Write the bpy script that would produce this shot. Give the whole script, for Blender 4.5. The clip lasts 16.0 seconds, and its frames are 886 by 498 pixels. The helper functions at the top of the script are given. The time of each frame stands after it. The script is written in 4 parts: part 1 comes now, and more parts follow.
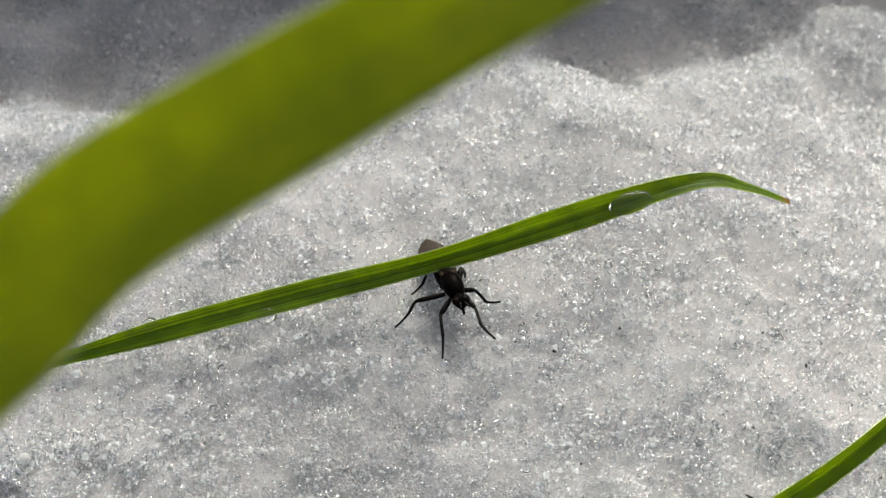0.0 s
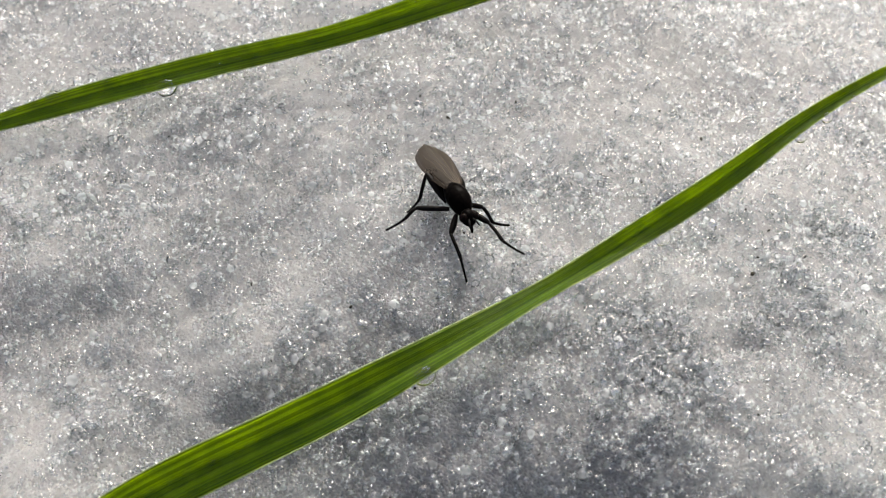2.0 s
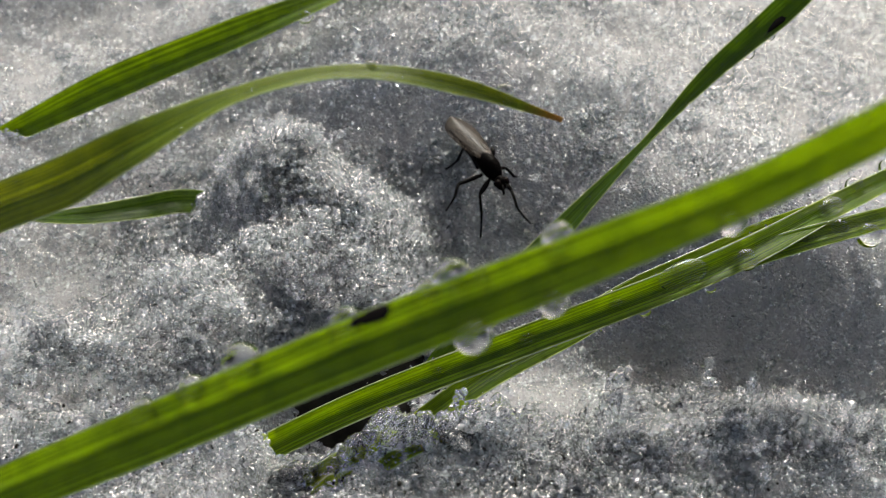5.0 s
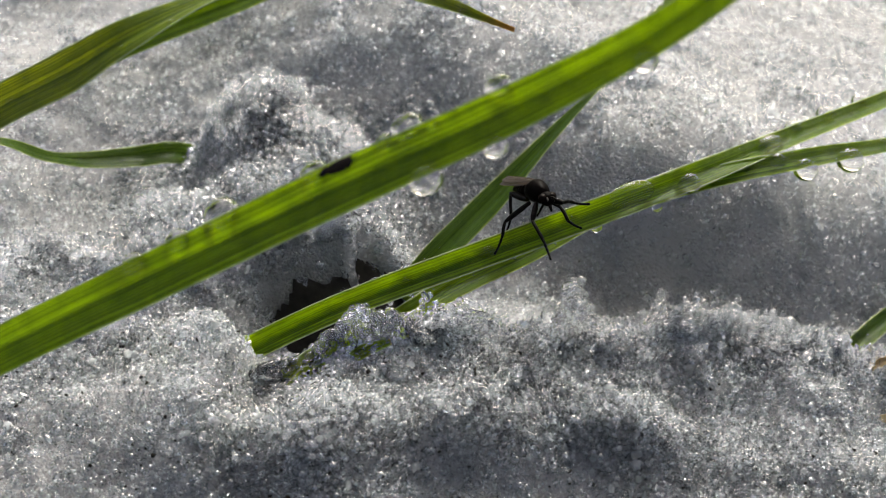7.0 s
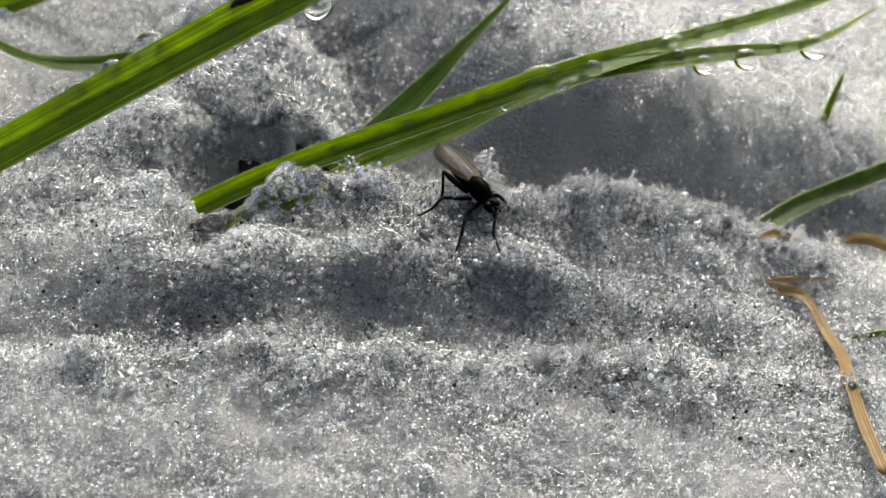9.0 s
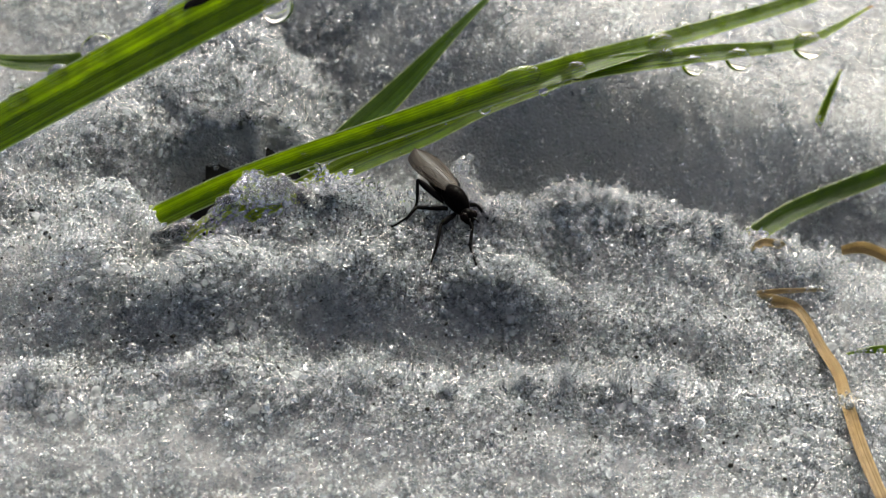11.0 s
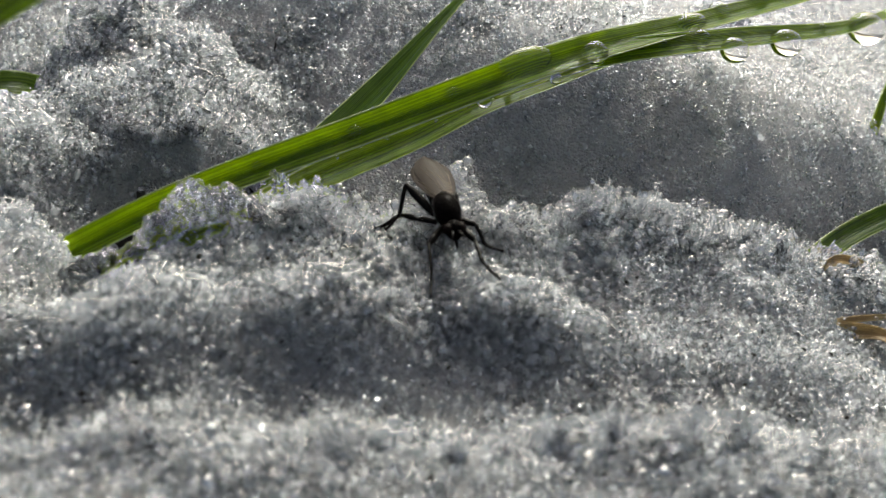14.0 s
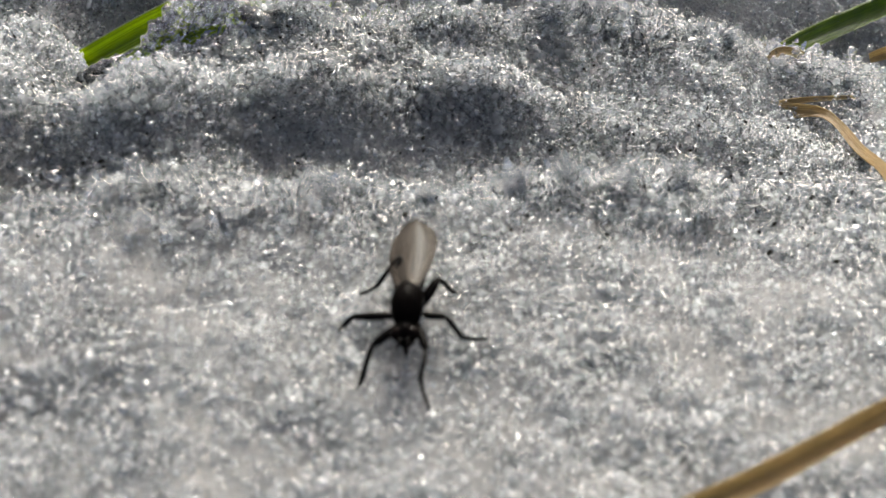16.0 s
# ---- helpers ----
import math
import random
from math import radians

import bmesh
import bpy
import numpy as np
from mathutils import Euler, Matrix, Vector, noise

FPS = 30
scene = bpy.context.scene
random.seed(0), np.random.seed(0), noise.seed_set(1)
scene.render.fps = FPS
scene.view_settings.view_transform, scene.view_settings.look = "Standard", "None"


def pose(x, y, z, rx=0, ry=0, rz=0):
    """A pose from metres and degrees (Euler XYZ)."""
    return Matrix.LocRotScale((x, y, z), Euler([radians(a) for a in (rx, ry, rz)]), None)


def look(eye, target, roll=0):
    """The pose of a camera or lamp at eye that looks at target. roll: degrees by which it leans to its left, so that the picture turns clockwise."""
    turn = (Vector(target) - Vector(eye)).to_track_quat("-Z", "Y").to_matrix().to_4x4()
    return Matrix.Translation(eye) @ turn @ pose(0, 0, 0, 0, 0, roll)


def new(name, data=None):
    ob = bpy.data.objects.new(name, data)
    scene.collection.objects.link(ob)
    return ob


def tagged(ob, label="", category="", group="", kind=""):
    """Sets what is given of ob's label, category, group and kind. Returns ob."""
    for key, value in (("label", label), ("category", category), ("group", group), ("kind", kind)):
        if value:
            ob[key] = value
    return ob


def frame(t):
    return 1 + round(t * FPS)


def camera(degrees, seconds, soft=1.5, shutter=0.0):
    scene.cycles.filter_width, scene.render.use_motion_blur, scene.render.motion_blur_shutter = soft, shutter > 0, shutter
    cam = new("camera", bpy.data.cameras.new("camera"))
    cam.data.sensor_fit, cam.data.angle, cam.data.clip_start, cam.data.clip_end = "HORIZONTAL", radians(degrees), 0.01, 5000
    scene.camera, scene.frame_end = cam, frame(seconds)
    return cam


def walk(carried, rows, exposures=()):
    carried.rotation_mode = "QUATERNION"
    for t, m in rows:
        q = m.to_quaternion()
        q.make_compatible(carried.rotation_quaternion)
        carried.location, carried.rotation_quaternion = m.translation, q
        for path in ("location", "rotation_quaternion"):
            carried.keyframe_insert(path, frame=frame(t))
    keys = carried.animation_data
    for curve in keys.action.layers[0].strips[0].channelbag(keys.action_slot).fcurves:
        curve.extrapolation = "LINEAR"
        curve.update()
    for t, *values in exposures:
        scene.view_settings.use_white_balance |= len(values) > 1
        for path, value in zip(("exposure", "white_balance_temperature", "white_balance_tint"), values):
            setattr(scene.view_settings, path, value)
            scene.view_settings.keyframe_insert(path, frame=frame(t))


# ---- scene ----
cam = camera(39.5, 16.0, soft=1.0)
# seconds, place in metres, turn in degrees
ROWS = [
    (0.0, 0.00011, 0.00008, 0.10014, 44.903, 0.054, 0.083),
    (0.5, 0.00217, -0.00904, 0.09588, 46.377, 0.270, 0.461),
    (1.0, 0.00292, -0.01281, 0.09100, 47.492, 0.277, 0.634),
    (1.5, 0.00609, -0.01295, 0.08678, 47.991, 0.431, 0.885),
    (2.0, 0.00837, -0.01414, 0.08586, 48.713, 0.537, 1.059),
    (2.5, 0.01028, -0.01885, 0.08537, 49.252, 0.541, 1.123),
    (3.0, 0.01268, -0.02709, 0.08231, 50.640, 0.533, 1.299),
    (3.5, 0.01800, -0.03469, 0.08029, 51.984, 0.985, 2.271),
    (4.0, 0.02169, -0.04292, 0.07753, 53.332, 1.385, 3.201),
    (4.2, 0.02215, -0.04712, 0.07466, 53.872, 1.432, 3.449),
    (6.3, 0.02690, -0.05880, 0.07710, 57.550, 2.250, 4.600),
    (6.5, 0.02706, -0.05938, 0.07656, 57.767, 2.284, 4.564),
    (7.0, 0.02632, -0.06613, 0.07106, 59.064, 1.539, 4.004),
    (7.5, 0.02865, -0.07003, 0.06798, 59.038, 1.671, 4.368),
    (8.0, 0.03049, -0.07412, 0.06667, 59.600, 1.526, 4.465),
    (8.5, 0.03257, -0.07569, 0.06729, 60.018, 1.607, 4.776),
    (9.0, 0.03374, -0.07869, 0.06609, 60.484, 1.690, 4.960),
    (9.2, 0.03410, -0.08010, 0.06634, 60.681, 1.778, 5.064),
    (11.3, 0.03451, -0.07213, 0.06450, 59.955, 1.644, 4.553),
    (11.5, 0.03431, -0.07070, 0.06287, 60.343, 1.769, 4.455),
    (12.0, 0.03417, -0.06790, 0.05980, 61.140, 2.114, 4.166),
    (12.5, 0.03341, -0.06591, 0.05750, 61.747, 2.279, 3.781),
    (13.0, 0.03294, -0.06522, 0.05614, 62.853, 2.563, 3.207),
    (13.5, 0.03281, -0.06288, 0.05440, 63.875, 2.782, 2.955),
    (14.0, 0.03199, -0.06078, 0.05317, 64.571, 2.938, 2.666),
    (14.5, 0.03230, -0.05943, 0.05277, 64.965, 3.453, 1.512),
    (15.0, 0.03187, -0.06061, 0.05304, 63.480, 3.792, 1.006),
    (15.5, 0.03359, -0.06685, 0.05097, 62.782, 4.876, 2.014),
    (16.0, 0.03455, -0.07090, 0.04922, 61.557, 5.494, 2.542),
]
# seconds, stops, kelvin, tint
EXPOSURES = [(0.0, 0.86, 6600, 4), (2.5, 0.78, 6600, 6), (4.2, 0.60, 6600, 4), (6.5, 0.85, 6600, 5), (9.0, 0.80, 6600, 4), (12.5, 0.75, 6600, 2), (14.5, 0.69, 6600, 2), (16.0, 0.74, 6600, 5)]
walk(cam, [(t, pose(*p)) for t, *p in ROWS], EXPOSURES)
# the lens is focused on the near snow: things much nearer or farther are soft
cam.data.dof.use_dof = True
cam.data.dof.focus_distance = 0.0735
cam.data.dof.aperture_fstop = 80.0

# ---- light: a low winter sun ahead of the camera, and the sky ----
SUN_ELEVATION, SUN_AZIMUTH = 46.0, 9.0  # degrees above the ground, and from +y towards +x
world = bpy.data.worlds.new("winter_sky")
scene.world = world
world.use_nodes = True
wn = world.node_tree
sky = wn.nodes.new("ShaderNodeTexSky")
sky.sky_type, sky.sun_disc = "NISHITA", False
sky.dust_density, sky.ozone_density, sky.air_density = 9.0, 0.2, 0.55
sky.sun_elevation, sky.sun_rotation = radians(SUN_ELEVATION), radians(SUN_AZIMUTH)
wn.links.new(sky.outputs["Color"], wn.nodes["Background"].inputs["Color"])
wn.nodes["Background"].inputs["Strength"].default_value = 0.15
sun = new("sun", bpy.data.lights.new("sun", "SUN"))
sun.data.energy, sun.data.angle, sun.data.color = 2.6, radians(0.5), (1.0, 0.99, 0.97)
se, sa = radians(SUN_ELEVATION), radians(SUN_AZIMUTH)
sun.matrix_world = look((0, 0, 0), (-math.cos(se) * math.sin(sa), -math.cos(se) * math.cos(sa), -math.sin(se)))

MM = 0.001


# ---- materials ----
def material(name):
    m = bpy.data.materials.new(name)
    m.use_nodes = True
    nt = m.node_tree
    return m, nt, nt.nodes["Principled BSDF"], nt.nodes["Material Output"]


def node(nt, kind, **values):
    n = nt.nodes.new(kind)
    for k, v in values.items():
        n.inputs[k.replace("_", " ")].default_value = v
    return n


def ramp(nt, source, stops):
    r = nt.nodes.new("ShaderNodeValToRGB")
    while len(r.color_ramp.elements) < len(stops):
        r.color_ramp.elements.new(0.5)
    for e, (at, col) in zip(r.color_ramp.elements, stops):
        e.position, e.color = at, (*col, 1)
    nt.links.new(source, r.inputs["Fac"])
    return r.outputs["Color"]


def snow_material():
    """Wet old snow: light spreads far inside it; the surface is a crust of small round grains."""
    m, nt, b, out = material("packed_snow")
    geo = nt.nodes.new("ShaderNodeNewGeometry")
    big = node(nt, "ShaderNodeTexNoise", Scale=160.0, Detail=4.0)
    fine = node(nt, "ShaderNodeTexNoise", Scale=5000.0, Detail=3.0)
    cell = node(nt, "ShaderNodeTexVoronoi", Scale=2900.0)
    cell2 = node(nt, "ShaderNodeTexVoronoi", Scale=5600.0)
    for n in (big, fine, cell, cell2):
        nt.links.new(geo.outputs["Position"], n.inputs["Vector"])
    nt.links.new(ramp(nt, big.outputs["Fac"], [(0.3, (0.255, 0.256, 0.257)), (0.7, (0.295, 0.296, 0.297))]), b.inputs["Base Color"])
    add = nt.nodes.new("ShaderNodeMath")
    add2 = nt.nodes.new("ShaderNodeMath")
    add2.operation = "MULTIPLY_ADD"
    nt.links.new(cell.outputs["Distance"], add.inputs[0])
    nt.links.new(cell2.outputs["Distance"], add.inputs[1])
    nt.links.new(fine.outputs["Fac"], add2.inputs[0])
    add2.inputs[1].default_value = -0.6
    nt.links.new(add.outputs[0], add2.inputs[2])
    bump = node(nt, "ShaderNodeBump", Strength=0.9, Distance=0.00022)
    bump.invert = True
    nt.links.new(add2.outputs[0], bump.inputs["Height"])
    nt.links.new(bump.outputs["Normal"], b.inputs["Normal"])
    b.inputs["Roughness"].default_value = 0.22
    b.inputs["IOR"].default_value = 1.4
    b.inputs["Subsurface Weight"].default_value = 1.0
    b.inputs["Subsurface Radius"].default_value = (0.9, 1.0, 1.1)
    b.inputs["Subsurface Scale"].default_value = 0.007
    return m


def ice_material(name, clear, rough, white, open_part, glint, bumpy=True, shine=(1.2, 4.0), rare=6.0):
    """Wet ice: clear share from..to, gloss, share of scattering white, share that lets light straight through; each grain differs."""
    m, nt, b, out = material(name)
    geo = nt.nodes.new("ShaderNodeNewGeometry")
    isl = geo.outputs["Random Per Island"]
    nt.links.new(ramp(nt, isl, [(0.0, (0.84, 0.86, 0.88)), (1.0, (0.97, 0.98, 0.99))]), b.inputs["Base Color"])
    b.inputs["IOR"].default_value = 1.31
    b.inputs["Roughness"].default_value = rough
    b.inputs["Coat Weight"].default_value, b.inputs["Coat Roughness"].default_value, b.inputs["Coat IOR"].default_value = 1.0, glint, 1.5
    # a few grains throw the sun back whole, as facets inside the ice do
    spark = nt.nodes.new("ShaderNodeMath")
    spark.operation = "MULTIPLY"
    spark.inputs[1].default_value = 13.7
    part_of = nt.nodes.new("ShaderNodeMath")
    part_of.operation = "FRACT"
    steep = nt.nodes.new("ShaderNodeMath")
    steep.operation = "POWER"
    steep.inputs[1].default_value = rare
    coat = node(nt, "ShaderNodeMapRange")
    coat.inputs["To Min"].default_value, coat.inputs["To Max"].default_value = shine
    nt.links.new(isl, spark.inputs[0])
    nt.links.new(spark.outputs[0], part_of.inputs[0])
    nt.links.new(part_of.outputs[0], steep.inputs[0])
    nt.links.new(steep.outputs[0], coat.inputs["Value"])
    nt.links.new(coat.outputs["Result"], b.inputs["Coat IOR"])
    mr = node(nt, "ShaderNodeMapRange")
    mr.inputs["To Min"].default_value, mr.inputs["To Max"].default_value = clear[0], clear[1]
    nt.links.new(isl, mr.inputs["Value"])
    nt.links.new(mr.outputs["Result"], b.inputs["Transmission Weight"])
    tr = node(nt, "ShaderNodeBsdfTranslucent", Color=(0.90, 0.92, 0.94, 1))
    mix = node(nt, "ShaderNodeMixShader", Fac=white)
    other = nt.nodes.new("ShaderNodeMath")
    other.operation = "FRACT"
    times = nt.nodes.new("ShaderNodeMath")
    times.operation = "MULTIPLY"
    times.inputs[1].default_value = 7.3
    nt.links.new(isl, times.inputs[0])
    nt.links.new(times.outputs[0], other.inputs[0])
    milky = node(nt, "ShaderNodeMapRange")
    milky.inputs["From Min"].default_value, milky.inputs["To Max"].default_value = 0.45, white
    nt.links.new(other.outputs[0], milky.inputs["Value"])
    nt.links.new(milky.outputs["Result"], mix.inputs["Fac"])
    nt.links.new(b.outputs["BSDF"], mix.inputs[1])
    nt.links.new(tr.outputs["BSDF"], mix.inputs[2])
    gap = node(nt, "ShaderNodeBsdfTransparent", Color=(0.97, 0.98, 0.99, 1))
    mix2 = node(nt, "ShaderNodeMixShader", Fac=open_part)
    nt.links.new(mix.outputs["Shader"], mix2.inputs[1])
    nt.links.new(gap.outputs["BSDF"], mix2.inputs[2])
    nt.links.new(mix2.outputs["Shader"], out.inputs["Surface"])
    if bumpy:
        fine = node(nt, "ShaderNodeTexNoise", Scale=5200.0, Detail=2.0)
        nt.links.new(geo.outputs["Position"], fine.inputs["Vector"])
        bump = node(nt, "ShaderNodeBump", Strength=0.5, Distance=0.0001)
        nt.links.new(fine.outputs["Fac"], bump.inputs["Height"])
        nt.links.new(bump.outputs["Normal"], b.inputs["Normal"])
    return m


def grass_material(name, dark, light, through_col, tip_col, tip_from, vein=0.42):
    """A leaf: fine lengthwise veins (u across, v along), light passing through, a dry tip."""
    m, nt, b, out = material(name)
    uv = nt.nodes.new("ShaderNodeTexCoord")
    sep = nt.nodes.new("ShaderNodeSeparateXYZ")
    nt.links.new(uv.outputs["UV"], sep.inputs["Vector"])
    stretch = node(nt, "ShaderNodeMapping")
    stretch.inputs["Scale"].default_value = (1.0, 0.03, 1.0)
    nt.links.new(uv.outputs["UV"], stretch.inputs["Vector"])
    veins = node(nt, "ShaderNodeTexNoise", Scale=48.0, Detail=2.0)
    nt.links.new(stretch.outputs["Vector"], veins.inputs["Vector"])
    geo = nt.nodes.new("ShaderNodeNewGeometry")
    cells = node(nt, "ShaderNodeTexNoise", Scale=900.0, Detail=4.0)
    nt.links.new(geo.outputs["Position"], cells.inputs["Vector"])
    col = ramp(nt, veins.outputs["Fac"], [(0.40, dark), (0.60, light)])
    # leaf tissue lets more or less light through from spot to spot
    tissue = node(nt, "ShaderNodeMix")
    tissue.data_type, tissue.blend_type = "RGBA", "MULTIPLY"
    tissue.inputs[0].default_value = 1.0
    nt.links.new(ramp(nt, veins.outputs["Fac"], [(0.40, tuple(vein * c for c in through_col)), (0.60, through_col)]), tissue.inputs[6])
    nt.links.new(ramp(nt, cells.outputs["Fac"], [(0.35, (0.74, 0.76, 0.7)), (0.62, (1.0, 1.0, 1.0))]), tissue.inputs[7])
    glow = tissue.outputs[2]
    tipf = node(nt, "ShaderNodeMapRange")
    tipf.inputs["From Min"].default_value, tipf.inputs["From Max"].default_value = tip_from, min(1.0, tip_from + 0.06)
    nt.links.new(sep.outputs["Y"], tipf.inputs["Value"])
    blotch = node(nt, "ShaderNodeMix")
    blotch.data_type = "RGBA"
    nt.links.new(tipf.outputs["Result"], blotch.inputs[0])
    nt.links.new(col, blotch.inputs[6])
    blotch.inputs[7].default_value = (*tip_col, 1)
    nt.links.new(blotch.outputs[2], b.inputs["Base Color"])
    thru = node(nt, "ShaderNodeMix")
    thru.data_type = "RGBA"
    nt.links.new(tipf.outputs["Result"], thru.inputs[0])
    nt.links.new(glow, thru.inputs[6])
    thru.inputs[7].default_value = (*tip_col, 1)
    b.inputs["Roughness"].default_value = 0.30
    b.inputs["IOR"].default_value = 1.45
    b.inputs["Specular IOR Level"].default_value = 0.32
    tr = node(nt, "ShaderNodeBsdfTranslucent")
    nt.links.new(thru.outputs[2], tr.inputs["Color"])
    mix = node(nt, "ShaderNodeMixShader", Fac=0.57)
    nt.links.new(b.outputs["BSDF"], mix.inputs[1])
    nt.links.new(tr.outputs["BSDF"], mix.inputs[2])
    nt.links.new(mix.outputs["Shader"], out.inputs["Surface"])
    add = nt.nodes.new("ShaderNodeMath")
    nt.links.new(veins.outputs["Fac"], add.inputs[0])
    nt.links.new(cells.outputs["Fac"], add.inputs[1])
    bump = node(nt, "ShaderNodeBump", Strength=0.6, Distance=0.0001)
    nt.links.new(add.outputs[0], bump.inputs["Height"])
    nt.links.new(bump.outputs["Normal"], b.inputs["Normal"])
    nt.links.new(bump.outputs["Normal"], tr.inputs["Normal"])
    return m


def plain(name, col, rough=0.5, spread=0.25, scale=1500.0, spec=0.12, ior=1.5):
    m, nt, b, out = material(name)
    geo = nt.nodes.new("ShaderNodeNewGeometry")
    n = node(nt, "ShaderNodeTexNoise", Scale=scale, Detail=4.0)
    nt.links.new(geo.outputs["Position"], n.inputs["Vector"])
    lo, hi = tuple(c * (1 - spread) for c in col), tuple(c * (1 + spread) for c in col)
    nt.links.new(ramp(nt, n.outputs["Fac"], [(0.3, lo), (0.7, hi)]), b.inputs["Base Color"])
    b.inputs["Roughness"].default_value = rough
    b.inputs["Specular IOR Level"].default_value = spec
    b.inputs["IOR"].default_value = ior
    bump = node(nt, "ShaderNodeBump", Strength=0.4, Distance=0.0001)
    nt.links.new(n.outputs["Fac"], bump.inputs["Height"])
    nt.links.new(bump.outputs["Normal"], b.inputs["Normal"])
    return m


def water_material():
    m, nt, b, out = material("water")
    b.inputs["Base Color"].default_value = (1, 1, 1, 1)
    b.inputs["Transmission Weight"].default_value = 1.0
    b.inputs["Roughness"].default_value = 0.0
    b.inputs["IOR"].default_value = 1.333
    return m


def wing_material():
    """Smoky clear membrane, brown at the root and grey towards the tip, with a silky gloss."""
    m, nt, b, out = material("wing_membrane")
    uv = nt.nodes.new("ShaderNodeTexCoord")
    sep = nt.nodes.new("ShaderNodeSeparateXYZ")
    nt.links.new(uv.outputs["UV"], sep.inputs["Vector"])
    n = node(nt, "ShaderNodeTexNoise", Scale=9.0, Detail=3.0)
    nt.links.new(uv.outputs["UV"], n.inputs["Vector"])
    along = nt.nodes.new("ShaderNodeMath")
    along.operation = "MULTIPLY_ADD"
    along.inputs[1].default_value = 0.25
    nt.links.new(n.outputs["Fac"], along.inputs[0])
    nt.links.new(sep.outputs["Y"], along.inputs[2])
    nt.links.new(ramp(nt, along.outputs[0], [(0.15, (0.015, 0.010, 0.007)), (0.55, (0.026, 0.019, 0.014)), (0.95, (0.042, 0.034, 0.026))]), b.inputs["Base Color"])
    b.inputs["Roughness"].default_value = 0.38
    b.inputs["IOR"].default_value = 1.2
    tr = nt.nodes.new("ShaderNodeBsdfTranslucent")
    nt.links.new(ramp(nt, along.outputs[0], [(0.15, (0.035, 0.021, 0.013)), (0.6, (0.055, 0.042, 0.030)), (1.0, (0.09, 0.076, 0.056))]), tr.inputs["Color"])
    clear = nt.nodes.new("ShaderNodeBsdfTransparent")
    nt.links.new(ramp(nt, along.outputs[0], [(0.15, (0.30, 0.22, 0.17)), (0.6, (0.55, 0.50, 0.46)), (1.0, (0.70, 0.68, 0.66))]), clear.inputs["Color"])
    m1 = node(nt, "ShaderNodeMixShader", Fac=0.35)
    m2 = node(nt, "ShaderNodeMixShader", Fac=0.20)
    nt.links.new(b.outputs["BSDF"], m1.inputs[1])
    nt.links.new(tr.outputs["BSDF"], m1.inputs[2])
    nt.links.new(m1.outputs["Shader"], m2.inputs[1])
    nt.links.new(clear.outputs["BSDF"], m2.inputs[2])
    nt.links.new(m2.outputs["Shader"], out.inputs["Surface"])
    return m


SNOW = snow_material()
ICE = ice_material("granular_ice", (0.88, 1.0), 0.04, 0.55, 0.28, 0.25, False, (1.25, 3.0), 3.5)
CLEAR_ICE = ice_material("clear_ice", (1.0, 1.0), 0.0, 0.08, 0.18, 0.14, False, (1.3, 3.0), 5.0)
CRUST = ice_material("ice_crust", (0.97, 1.0), 0.01, 0.30, 0.28, 0.20, False, (1.25, 2.8), 4.0)
SPARK = ice_material("ice_spark", (0.9, 1.0), 0.05, 0.5, 0.20, 0.28, False, (1.8, 3.2), 1.5)
FROST = ice_material("frost", (0.9, 1.0), 0.03, 0.35, 0.12, 0.15, False, (1.4, 3.0), 2.0)
GLAZE = ice_material("clear_glaze", (1.0, 1.0), 0.0, 0.02, 0.40, 0.12, False, (1.25, 2.2), 5.0)
FLAKE = ice_material("ice_flake", (0.8, 1.0), 0.10, 0.0, 0.15, 0.16, False, (2.2, 4.0), 1.0)
GRASS = grass_material("grass_leaf", (0.024, 0.062, 0.002), (0.11, 0.20, 0.004), (0.68, 0.86, 0.010), (0.30, 0.12, 0.03), 0.965)
# darker copy of the leaf green, with shade put into its colours
SHADE_GRASS = grass_material("shaded_grass_leaf", (0.035, 0.080, 0.006), (0.070, 0.135, 0.010), (0.36, 0.51, 0.02), (0.26, 0.16, 0.04), 0.985)
PALE_GRASS = grass_material("yellowing_grass_leaf", (0.06, 0.12, 0.005), (0.15, 0.21, 0.012), (0.58, 0.62, 0.015), (0.36, 0.17, 0.04), 0.94)
STRAW = grass_material("dry_straw", (0.30, 0.19, 0.075), (0.44, 0.31, 0.14), (0.80, 0.66, 0.40), (0.14, 0.07, 0.03), 0.98)
LENS_GRASS = grass_material("sunlit_yellow_grass_leaf", (0.15, 0.20, 0.004), (0.17, 0.22, 0.004), (0.60, 0.66, 0.004), (0.36, 0.17, 0.04), 0.99, 0.88)
MARGIN = plain("pale_leaf_margin", (0.30, 0.36, 0.14), 0.25, 0.3, 1200.0, 0.6, 1.5)
WATER = water_material()
CHITIN = plain("black_chitin", (0.002, 0.0016, 0.0015), 0.34, 0.4, 4000.0, 0.35, 1.06)
EYE_BLACK = plain("eye_black", (0.004, 0.0025, 0.002), 0.25, 0.3, 9000.0, 0.12, 1.2)
LEG = plain("dark_leg", (0.003, 0.0025, 0.0022), 0.35, 0.4, 4000.0, 0.5, 1.12)
WING = wing_material()
VEIN = plain("wing_vein", (0.10, 0.08, 0.06), 0.22)
# near-black that stands for shade in the cleft and in gaps between grains
GAP_SHADE = plain("gap_shade", (0.02, 0.018, 0.014), 0.8)
ROT = plain("brown_rot", (0.010, 0.007, 0.005), 0.7)


